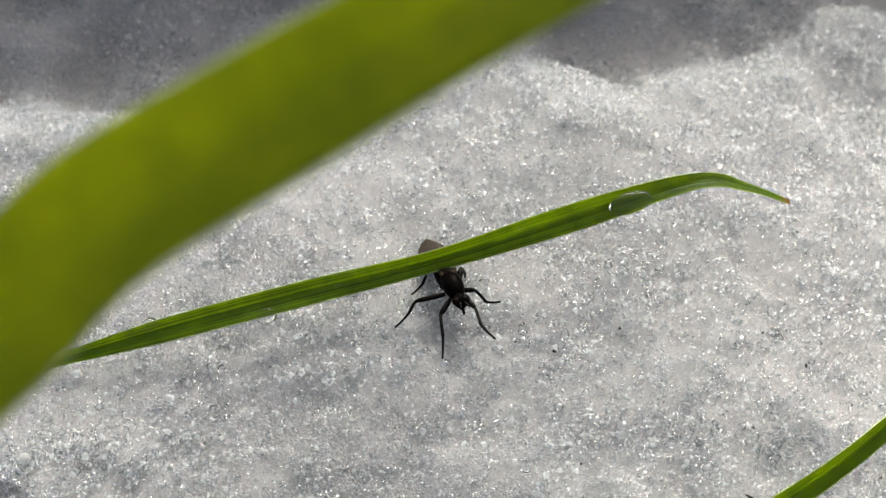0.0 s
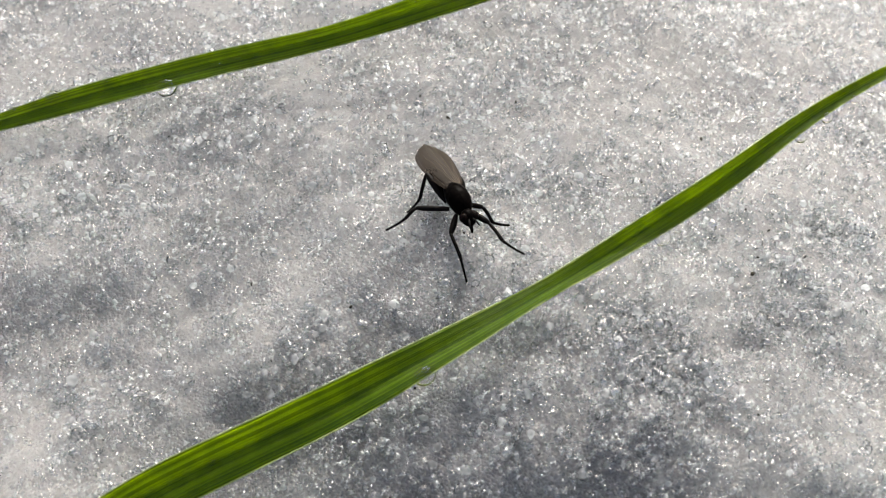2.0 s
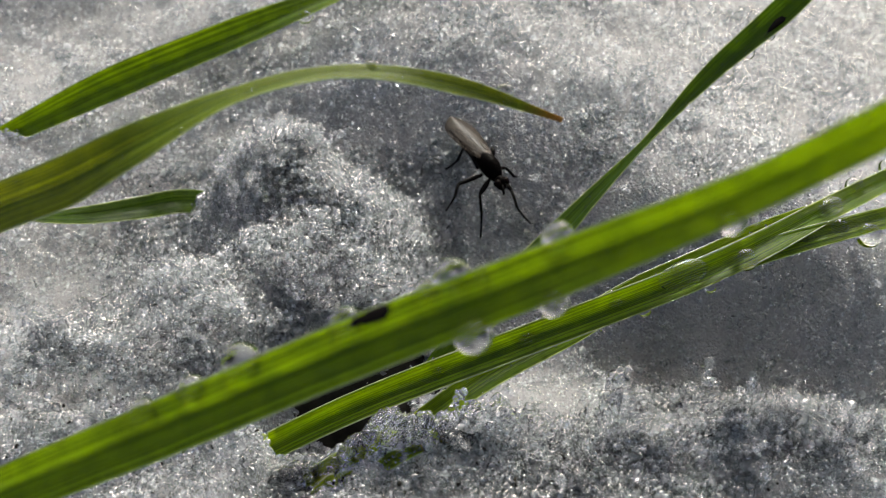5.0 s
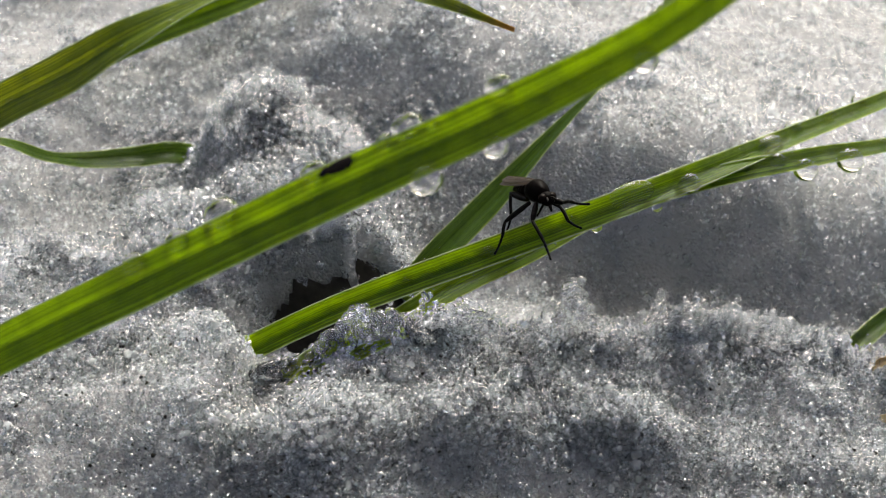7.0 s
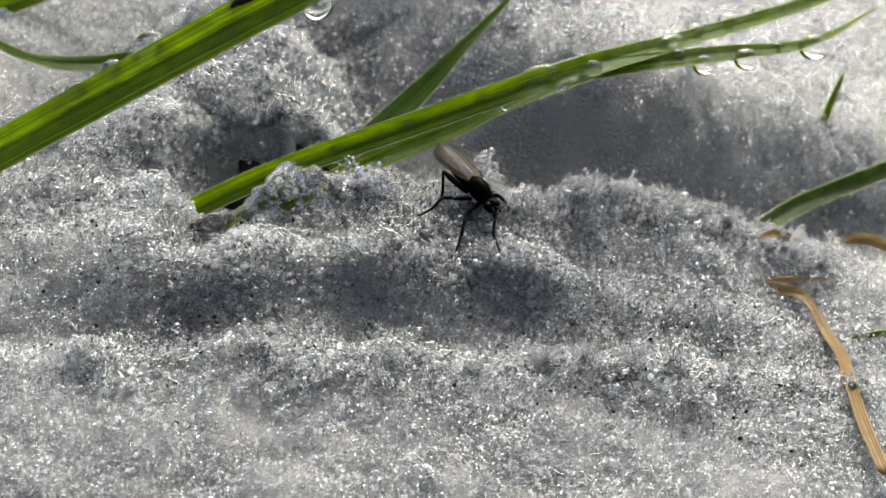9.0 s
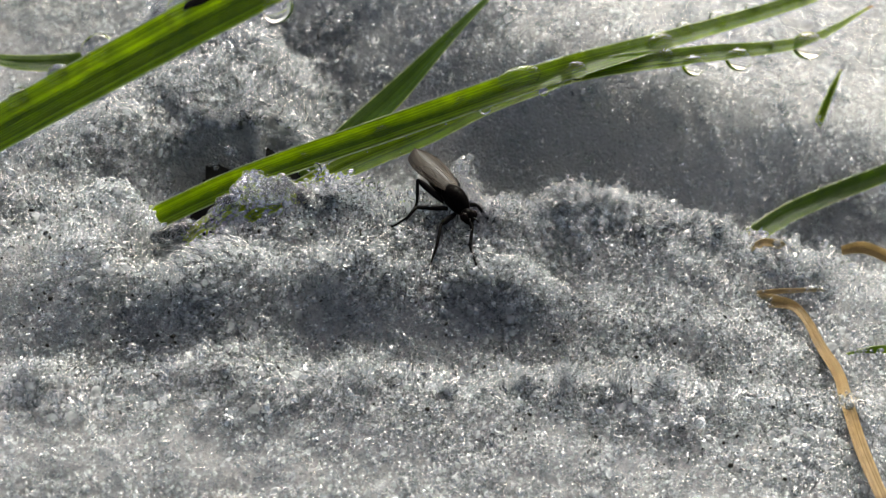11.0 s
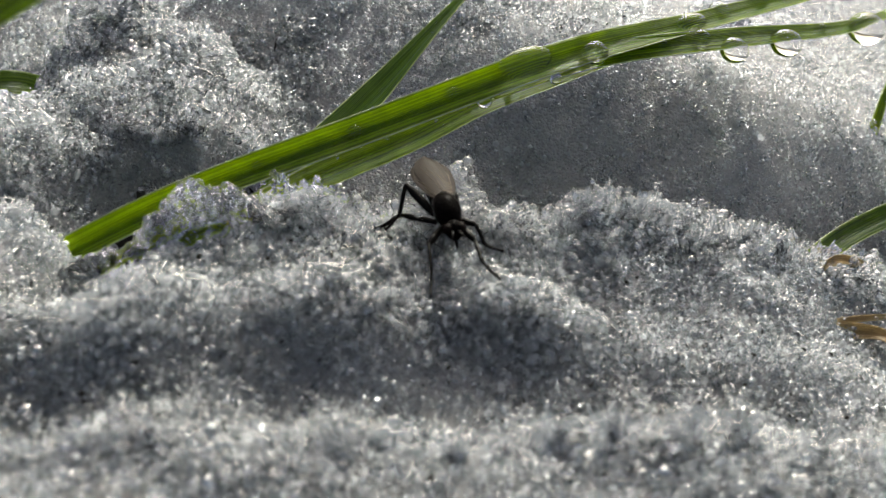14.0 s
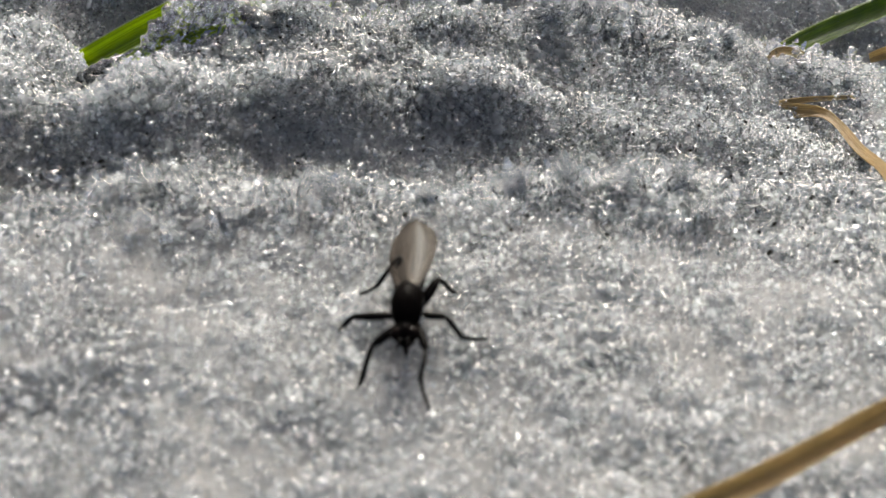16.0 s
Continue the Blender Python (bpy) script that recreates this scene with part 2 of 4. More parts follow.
# ---- the snow: one sheet with a shelf, a clump, a cleft and two low ridges ----
# low swells and hollows: centre x, y, spread x, y, height, all in millimetres
# (-5, 118) is an unseen 42 mm bank, added to shade the far snow
SHELF_MOUNDS = ((-19, 21, 12, 11, 4.6), (-20, 42.5, 14, 6.5, 2.7), (-5, 43, 8, 6, -1), (-12, 30, 9, 8, 1.2), (-3, 35, 6, 4, 0.6), (11, 27, 6, 5, 1.2), (-5, 118, 62, 10.5, 42), (-7, 11.5, 5, 6, -0.9), (5, 92, 45, 9, -2), (5, 33, 6, 6, -0.4), (6, 66, 16, 9, 1), (24, 47, 12, 6, 0.8))
RIDGE_MOUNDS = ((44.5, 16.5, 8, 5, 2.2), (42, 7.5, 10, 3.5, -1.4), (51, -3.2, 5, 3.4, -1.2), (54, -7, 10, 8, -1.2), (35, -10, 7, 3, 1.9), (13, -15, 5, 3, 1.3), (33, 17, 6, 4, 2.2), (12.2, 0.9, 4.6, 2.1, -3), (9, -2.5, 4, 2, -2.5), (56, 13, 10, 6, -3.2), (21, 9, 4, 4, -1.5), (30, 9, 7, 3.5, -1), (20, -12, 7, 2.6, 0.6), (13, -14.5, 9, 4.5, 1.2), (56, 10, 11, 8, -3.4), (-14, 10, 6, 6, 0.8), (22.5, -10.8, 4.5, 2, 0.2), (22, -15, 5.5, 2, -0.45))
CLUMP = ((11.3, 6.3, 5.8, 5.4, 6.3), (11.2, 12.6, 5.2, 5.0, 6.8), (5.8, 16.6, 5.2, 4.2, 7.2), (7.0, 13.5, 5.2, 4.0, 6.6), (7.8, 11.5, 6.4, 6, 6.2), (7.4, 8.0, 5.5, 4.5, 6.4), (12.0, 9.5, 4.5, 4.5, 6.2), (3.5, 3.5, 6.5, 6.5, 6.3), (-5, -2, 8, 6, 5.4), (2.5, -1.5, 7, 5, 5.6))


def ease(a):
    a = np.clip(a, 0.0, 1.0)
    return a * a * (3 - 2 * a)


def lattice(i, j, seed):
    h = (i.astype(np.int64) * 374761393 + j.astype(np.int64) * 668265263 + seed * 974711) & 0x7FFFFFFF
    h = ((h ^ (h >> 13)) * 1274126177) & 0x7FFFFFFF
    return ((h ^ (h >> 16)) & 0xFFFF) / 65535.0 * 2 - 1


def rough(x, y, size, seed):
    """Smooth value noise, -1 to 1, with cells of that size in millimetres."""
    x, y = x / size, y / size
    i, j = np.floor(x), np.floor(y)
    u, v = ease(x - i), ease(y - j)
    a, b = lattice(i, j, seed), lattice(i + 1, j, seed)
    c, d = lattice(i, j + 1, seed), lattice(i + 1, j + 1, seed)
    return (a * (1 - u) + b * u) * (1 - v) + (c * (1 - u) + d * u) * v


def bank(x, y, line, heights, front, back, power=2.4):
    """A low ridge along x: where its crest runs, how high it is, how far it reaches to -y and +y."""
    d = y - np.interp(x, *line)
    wide = np.where(d < 0, np.interp(x, *front), back)
    return np.interp(x, *heights) * np.exp(-np.abs(d / wide) ** np.where(d < 0, power, 2.4))


def hole(x, y):
    """The dark cleft between the clump and the near ridge: 1 inside, 0 outside, with steep walls."""
    a = 1 - ((x - 12.4 - 0.4 * rough(x, y, 1.6, 61)) / 4.3) ** 2 - ((y - 1.9 - 0.12 * (x - 12.4) - 0.4 * rough(x, y, 1.3, 62)) / 2.1) ** 2
    b = 1 - ((x - 16.3) / 2.3) ** 2 - ((y - 4.7) / 1.8) ** 2
    return ease(1.6 * np.maximum(a, b))


def form(x, y):
    """The snow's large form: height in millimetres over the place (x, y) in millimetres."""
    x, y = np.asarray(x, float), np.asarray(y, float)
    cx, cy = np.clip(x, -120, 130), np.clip(y, -140, 160)
    edge = np.clip(25.5 - np.where(cx < 8, 0.62, 0.42) * (cx - 8) + 0.004 * (cx - 8) ** 2, 15, 42)
    wide = np.interp(cx, (-12, 4, 16, 45), (42, 34, 25, 15))
    shelf = ease((cy - edge + 0.53 * wide) / wide) * np.exp(-((cx - 13) / 48) ** 2) * ease((80 - cx) / 50)
    h = 25 - 0.10 * cx + 0.06 * cy + 12.3 * shelf
    h = h - 5.0 * ease((cy - 72) / 40) * np.exp(-((cx - 10) / 60) ** 2)
    for mx, my, sx, sy, height in SHELF_MOUNDS + RIDGE_MOUNDS:
        h = h + height * np.exp(-((x - mx) / sx) ** 2 - ((y - my) / sy) ** 2)
    lump = 0 * x
    for mx, my, sx, sy, height in CLUMP:
        lump = lump + (height * np.exp(-(((x - mx) / sx) ** 2 + ((y - my) / sy) ** 2) ** 1.5)) ** 4.5
    near = bank(x, y, ((-40, -3, 8, 14, 20, 31, 36, 42, 51, 60), (-8, -6.8, -6.2, -7, -5.2, -3.5, -0.8, 0.7, 2.6, 4)),
                ((-45, -12, -3, 3, 7.6, 9.6, 12, 15, 20, 25, 31, 36, 42, 47, 51, 56, 62), (2.5, 4.4, 5.0, 5.0, 6.0, 3.4, 3.6, 5.4, 6.2, 6.0, 5.3, 4.7, 4.2, 3.0, 2.5, 1.7, 0)),
                ((0, 12, 20, 28, 34, 40), (13.5, 14.0, 12.4, 10.4, 9.2, 8.2)), 2.8, 1.5)
    low = bank(x, y, ((-40, 0, 10, 18, 36, 60), (-29, -24.5, -22.2, -20.6, -16.2, -13.2)), ((-40, 0, 10, 18, 36, 70), (2.7, 2.5, 2.0, 1.7, 1.5, 1.0)), ((-40, 70), (15, 15)), 2.6)
    gully = bank(x, y, ((-40, 0, 18, 36, 60), (-25, -21, -17.0, -11.8, -9.3)), ((-40, 10, 20, 30, 40, 48, 60), (0.0, 0.1, 0.6, 0.95, 0.95, 0.7, 0.3)), ((-40, 70), (3.6, 3.6)), 2.8)
    return h + (lump + near ** 4.5) ** (1 / 4.5) + low - gully - 8.5 * hole(x, y)


def crest(x, y):
    """How much a place lies on a rim or crest, where the loose grains pile up."""
    at_leaf = np.exp(-(((x - 11.5) / 7.5) ** 4 + ((y + 7.5) / 4.5) ** 4))  # the leaf's foot stays clear of loose grains
    return np.clip((form(x, y) - 0.25 * (form(x + 3, y) + form(x - 3, y) + form(x, y + 3) + form(x, y - 3))) / 0.9, 0, 1) * (1 - 0.9 * at_leaf)


def snow(x, y):
    h = form(x, y) + ease((y - 62) / 20) * (2.6 * rough(x, y, 12, 4) + 1.1 * rough(x, y, 5, 5))
    return h + 0.28 * rough(x, y, 6.5, 1) + 0.5 * np.exp(-((y + 12) / 7) ** 4) * rough(x, y, 3.4, 6) + (0.22 + 0.5 * crest(x, y)) * rough(x, y, 2.4, 2) + 0.16 * rough(x, y, 1.0, 3)


def graded(lo, hi, step, far):
    inner = list(np.arange(lo, hi + step / 2, step))
    d, out, out2 = step, [], []
    a, b = lo, hi
    while b < far:
        d *= 1.25
        b, a = b + d, a - d
        out.append(b)
        out2.append(a)
    return np.array(out2[::-1] + inner + out)


def mesh_object(name, co, faces, mat, parent=None, smooth=True, uv=None):
    me = bpy.data.meshes.new(name)
    me.from_pydata([tuple(c) for c in co], [], faces)
    me.materials.append(mat)
    if smooth:
        me.polygons.foreach_set("use_smooth", [True] * len(me.polygons))
    if uv is not None:
        layer = me.uv_layers.new(name="UVMap")
        loops = np.empty(len(me.loops), np.int32)
        me.loops.foreach_get("vertex_index", loops)
        layer.data.foreach_set("uv", np.asarray(uv, np.float32)[loops].ravel())
    ob = new(name, me)
    ob.parent = parent
    return ob


def build_ground():
    xs, ys = graded(-38, 72, 0.5, 450), graded(-60, 100, 0.5, 450)
    X, Y = np.meshgrid(xs, ys)
    Z = snow(X, Y)
    co = np.stack([X, Y, Z], -1).reshape(-1, 3) * MM
    n, m = len(xs), len(ys)
    idx = np.arange(n * m).reshape(m, n)
    quads = np.stack([idx[:-1, :-1], idx[:-1, 1:], idx[1:, 1:], idx[1:, :-1]], -1).reshape(-1, 4)
    g = mesh_object("ground", co, quads.tolist(), SNOW)
    return tagged(g, "old granular snow, lumpy and wet, melting in sun", "snow", kind="structure")


def bulk(name, template_v, template_f, place, size, turn, mat, smooth):
    """One mesh of many small copies: places (n,3), sizes (n,3), turn matrices (n,3,3)."""
    n, k = len(place), len(template_v[0])
    pick = np.arange(n) % len(template_v)
    base = np.asarray(template_v)[pick] * size[:, None, :]
    co = np.einsum("nij,nkj->nki", turn, base) + place[:, None, :]
    tri = (np.asarray(template_f)[None] + (np.arange(n) * k)[:, None, None]).reshape(-1, 3)
    me = bpy.data.meshes.new(name)
    me.vertices.add(n * k)
    me.vertices.foreach_set("co", co.astype(np.float32).ravel())
    me.loops.add(tri.size)
    me.loops.foreach_set("vertex_index", tri.astype(np.int32).ravel())
    me.polygons.add(len(tri))
    me.polygons.foreach_set("loop_start", np.arange(0, tri.size, 3, dtype=np.int32))
    if smooth:
        me.polygons.foreach_set("use_smooth", np.ones(len(tri), bool))
    me.materials.append(mat)
    me.update(calc_edges=True)
    return new(name, me)


def turns(rng, n):
    q = rng.normal(size=(n, 4))
    q /= np.linalg.norm(q, axis=1)[:, None]
    w, x, y, z = q.T
    return np.stack([1 - 2 * (y * y + z * z), 2 * (x * y - z * w), 2 * (x * z + y * w), 2 * (x * y + z * w), 1 - 2 * (x * x + z * z), 2 * (y * z - x * w),
                     2 * (x * z - y * w), 2 * (y * z + x * w), 1 - 2 * (x * x + y * y)], -1).reshape(-1, 3, 3)


def pebble(rng, level, jitter, kinds):
    """Uneven rounded grains: a few icospheres with pushed corners."""
    bm = bmesh.new()
    bmesh.ops.create_icosphere(bm, subdivisions=level, radius=1.0)
    v = np.array([p.co[:] for p in bm.verts])
    f = np.array([[p.index for p in q.verts] for q in bm.faces])
    bm.free()
    out = []
    for _ in range(kinds):
        push = rng.normal(size=(3, 3))
        bend = 1 + jitter * np.tanh(v @ push[0]) * 0.6 + jitter * rng.uniform(-1, 1, len(v))
        out.append(v * bend[:, None])
    return np.array(out), f


def tilted(rng, n, spread):
    """Turns that keep z near upright, within about that many degrees."""
    a, b, c = rng.normal(size=n) * radians(spread), rng.normal(size=n) * radians(spread), rng.uniform(0, 2 * math.pi, n)
    up = np.stack([a + 0.09, b - 0.07, np.ones(n)], -1)
    up /= np.linalg.norm(up, axis=1)[:, None]
    side = np.stack([np.cos(c), np.sin(c), np.zeros(n)], -1)
    side -= up * (side * up).sum(1)[:, None]
    side /= np.linalg.norm(side, axis=1)[:, None]
    return np.stack([side, np.cross(up, side), up], -1)


def octa(rng, jitter, kinds):
    """Eight-sided grains with pushed corners."""
    v = np.array([(1, 0, 0), (-1, 0, 0), (0, 1, 0), (0, -1, 0), (0, 0, 1), (0, 0, -1)], float)
    f = np.array([(0, 2, 4), (2, 1, 4), (1, 3, 4), (3, 0, 4), (2, 0, 5), (1, 2, 5), (3, 1, 5), (0, 3, 5)])
    return np.array([v * rng.uniform(1 - jitter, 1 + jitter, (6, 1)) + rng.normal(size=(6, 3)) * jitter * 0.5 for _ in range(kinds)]), f


def strewn(rng, n, lo, hi):
    """n places on the seen part of the snow, between two values of y."""
    y = rng.uniform(lo, hi, n)
    left = np.interp(y, (-42, -20, 0, 20, 40, 60, 100), (8, 0, -12, -20, -28, -33, -42))
    right = np.interp(y, (-42, -20, 0, 20, 40, 60, 100), (52, 54, 62, 66, 68, 70, 76))
    return left + (right - left) * rng.random(n), y


def cleft(x, y):
    """Where no loose grains lie: in the cleft, and under the clear ice at the foot of the low leaf."""
    return (hole(x, y) > 0.6) | (((x - 15.8) / 4.4) ** 2 + ((y + 7.3 - 0.16 * (x - 15)) / 1.5) ** 2 < 1)


def build_grains():
    rng = np.random.default_rng(7)
    # angular glassy grains over all the snow near the camera, denser in uneven patches
    xa, ya = strewn(rng, 92000, -42, 47)
    patch = 0.7 * rough(xa, ya, 4.5, 31) + 0.6 * rough(xa, ya, 1.9, 32) + 0.4 * rough(xa, ya, 0.9, 33)
    keep = (rng.random(len(xa)) < 0.70 + 0.45 * patch) & ~cleft(xa, ya)
    x, y, patch = xa[keep], ya[keep], patch[keep]
    n = len(x)
    r = 0.075 + 0.155 * rng.random(n) ** 2.2 * np.clip(1 + 0.8 * patch, 0.3, 1.6)
    z = snow(x, y) + r * rng.uniform(-0.3, 0.9, n) + crest(x, y) * rng.random(n) ** 2 * 0.9
    size = r[:, None] * rng.uniform(0.6, 1.45, (n, 3)) * MM
    tv, tf = pebble(rng, 1, 0.28, 24)
    g = bulk("snow_grains", tv, tf, np.stack([x, y, z], -1) * MM, size, turns(rng, n), ICE, False)
    tagged(g, "loose wet grains of coarse snow, glassy and glinting", "snow", kind="stuff")
    # the same grains farther back, where they stay small
    x, y = strewn(rng, 34000, 44, 98)
    keep = rng.random(len(x)) < 0.62 + 0.7 * (0.7 * rough(x, y, 4.5, 31) + 0.6 * rough(x, y, 1.9, 32))
    x, y = x[keep], y[keep]
    n = len(x)
    r = 0.11 + 0.18 * rng.random(n) ** 2
    z = snow(x, y) + r * rng.uniform(-0.2, 1.0, n) + crest(x, y) * rng.random(n) ** 2 * 0.9
    tv, tf = octa(rng, 0.3, 15)
    g = bulk("far_snow_grains", tv, tf, np.stack([x, y, z], -1) * MM, r[:, None] * rng.uniform(0.65, 1.4, (n, 3)) * MM, turns(rng, n), ICE, False)
    tagged(g, "coarse snow grains glinting on the upper snow", "snow", kind="stuff")
    # tiny bright grains in uneven patches
    xa, ya = strewn(rng, 170000, -42, 45)
    xb, yb = strewn(rng, 60000, 45, 98)
    x, y = np.concatenate([xa, xb]), np.concatenate([ya, yb])
    patch = 0.8 * rough(x, y, 4.0, 31) + 0.6 * rough(x, y, 1.7, 32) + 0.5 * rough(x, y, 0.8, 33)
    keep = (rng.random(len(x)) < 0.45 + 0.6 * patch) & ~cleft(x, y)
    x, y = x[keep], y[keep]
    n = len(x)
    r = (0.05 + 0.08 * rng.random(n) ** 2) * np.interp(y, (40, 60), (1.0, 1.35))
    z = snow(x, y) + 0.05 + 0.30 * rng.random(n) + crest(x, y) * rng.random(n) ** 2 * 0.9
    size = r[:, None] * rng.uniform(0.7, 1.5, (n, 3)) * MM
    tv = np.array([(1, 1, 1), (1, -1, -1), (-1, 1, -1), (-1, -1, 1)]) * 0.8
    g = bulk("ice_sparks", [tv], np.array([(0, 1, 2), (0, 3, 1), (0, 2, 3), (1, 3, 2)]), np.stack([x, y, z], -1) * MM, size, turns(rng, n), SPARK, False)
    tagged(g, "minute wet ice crystals sparkling in patches", "ice", kind="stuff")
    # angular clear beads: a thick crust on the clump and along the rims
    xa, ya = rng.uniform(-6, 19, 9000), rng.uniform(-3, 22, 9000)
    xb, yb = rng.uniform(-6, 54, 12000), rng.uniform(-22, 4, 12000)
    xc, yc = rng.uniform(22, 54, 6000), rng.uniform(-12, 3, 6000)
    xd, yd = rng.uniform(16, 62, 16000), rng.uniform(4, 46, 16000)  # heaped in patches on the slope behind the ridge
    heap = rng.random(16000) < 1.5 * (0.6 * rough(xd, yd, 5.5, 51) + 0.5 * rough(xd, yd, 2.2, 52) + 0.05)
    xd, yd = xd[heap], yd[heap]
    xe, ye = rng.uniform(8, 42, 5000), rng.uniform(-19, -8, 5000)  # and down the near face
    x, y = np.concatenate([xa, xb, xc, xd, xe]), np.concatenate([ya, yb, yc, yd, ye])
    lump = form(x, y) - (25 - 0.10 * x + 0.06 * y)
    keep = (rng.random(len(x)) < np.clip((lump - 0.5) / 3.5, 0.5, 1)) & ~cleft(x, y)
    x, y = x[keep], y[keep]
    n = len(x)
    r = (0.10 + 0.17 * rng.random(n) ** 2) * np.interp(y, (4, 30), (1.0, 1.25))
    z = snow(x, y) + r * rng.uniform(0.2, 1.3, n) + crest(x, y) * rng.random(n) ** 1.5 * 1.1
    size = r[:, None] * rng.uniform(0.55, 1.5, (n, 3)) * MM
    tv, tf = pebble(rng, 1, 0.24, 24)
    g = bulk("ice_crust", tv, tf, np.stack([x, y, z], -1) * MM, size, turns(rng, n), CRUST, False)
    tagged(g, "thick crust of clear ice grains on the snow clump", "ice", kind="stuff")
    # rounder, clearer grains, thickest on the rims and the clump
    x, y = strewn(rng, 48000, -34, 60)
    clump = (x > -4) & (x < 18) & (y > 0) & (y < 22)
    keep = (rng.random(len(x)) < 0.05 + 0.30 * clump + 0.08 * ((y > -20) & (y < 2)) + 0.45 * crest(x, y)) & ~cleft(x, y)
    x, y = x[keep], y[keep]
    n = len(x)
    r = 0.09 + 0.17 * rng.random(n) ** 2
    z = snow(x, y) + r * rng.uniform(0.0, 1.0, n) + crest(x, y) * rng.random(n) ** 1.8 * 1.5
    size = r[:, None] * rng.uniform(0.6, 1.5, (n, 3)) * MM
    tv, tf = pebble(rng, 2, 0.17, 9)
    g = bulk("ice_beads", tv, tf, np.stack([x, y, z], -1) * MM, size, turns(rng, n), CLEAR_ICE, True)
    tagged(g, "half-melted clear ice beads piled on the snow rims", "ice", kind="stuff")
    # ragged stacks of beads along the crests
    place, wide = [], []
    lines = (((-3, 8, 14, 20, 31, 36, 42, 51, 55), (-6.8, -6.2, -7, -5.2, -3.5, -0.8, 0.7, 2.6, 3.2), 1.3, 400), ((0, 10, 18, 36, 56), (-24.5, -22.2, -20.6, -16.2, -13.5), 1.3, 200), ((-14, -4, 2, 6, 9), (0, 4, 8, 14, 18), 2.5, 150), ((3.5, 6, 10, 13, 15.5), (17, 14.5, 13.6, 12.4, 9), 1.6, 150), ((8.4, 10, 12.4, 14.5, 16.3, 18.3), (1.9, 3.7, 4.3, 5.4, 6.7, 5.3), 0.35, 110))
    for lx, ly, spread, count in lines:
        for _ in range(count):
            cx = rng.uniform(lx[0], lx[-1])
            cy = np.interp(cx, lx, ly) + rng.normal() * spread
            if 3 < cx < 19 and -12 < cy < -3:
                continue
            p = np.array((cx, cy, float(snow(cx, cy))))
            for _ in range(rng.integers(3, 13)):
                r = 0.09 + 0.15 * rng.random() ** 2
                p = p + rng.normal(size=3) * (0.2, 0.2, 0.07) + np.array((0, 0, 0.115))
                place.append(p)
                wide.append(r * rng.uniform(0.5, 1.7, 3))
    tv, tf = pebble(rng, 2, 0.16, 9)
    g = bulk("crest_ice", tv, tf, np.array(place) * MM, np.array(wide) * MM, turns(rng, len(place)), CLEAR_ICE, True)
    tagged(g, "ragged stacks of clear ice beads on the snow crests", "ice", kind="stuff")
    # small flat facets of refrozen melt that lie level and flash in the sun
    x, y = strewn(rng, 24000, -42, 98)
    n = len(x)
    r = 0.05 + 0.10 * rng.random(n) ** 2
    z = snow(x, y) + 0.16 + 0.25 * rng.random(n) + crest(x, y) * rng.random(n) * 0.8
    a = np.arange(3) * 2 * math.pi / 3
    chip = np.concatenate([np.stack([np.cos(a), np.sin(a), np.full(3, h)], -1) for h in (0.15, -0.15)])
    hf = [(0, 1, 2), (3, 5, 4)] + [f for k in range(3) for f in ((k, 3 + k, 3 + (k + 1) % 3), (k, 3 + (k + 1) % 3, (k + 1) % 3))]
    size = r[:, None] * rng.uniform(0.7, 1.4, (n, 3)) * MM
    g = bulk("ice_flakes", [chip], hf, np.stack([x, y, z], -1) * MM, size, tilted(rng, n, 12.0), FLAKE, False)
    tagged(g, "tiny flat ice flakes flashing on the snow", "ice", kind="stuff")


build_ground()
build_grains()


# ---- grass ----
def spline(points, n):
    """n places along a smooth curve through the points."""
    p = np.asarray(points, float)
    p = np.vstack([2 * p[0] - p[1], p, 2 * p[-1] - p[-2]])
    s = np.linspace(0, len(p) - 3 - 1e-9, n)
    i = s.astype(int)
    f = (s - i)[:, None]
    a, b, c, d = p[i], p[i + 1], p[i + 2], p[i + 3]
    return 0.5 * (2 * b + (c - a) * f + (2 * a - 5 * b + 4 * c - d) * f ** 2 + (3 * b - a - 3 * c + d) * f ** 3)


FACE = np.array((0.05, -0.78, 0.62))


def leaf_frame(points, rolls, n, face=FACE):
    c = spline(points, n)
    t = np.gradient(c, axis=0)
    t /= np.linalg.norm(t, axis=1)[:, None]
    side = np.cross(t, face)
    side /= np.linalg.norm(side, axis=1)[:, None]
    up = np.cross(side, t)
    a = np.radians(np.interp(np.linspace(0, 1, n), np.linspace(0, 1, len(rolls)), rolls))[:, None]
    return c, t, side * np.cos(a) + up * np.sin(a), up * np.cos(a) - side * np.sin(a)


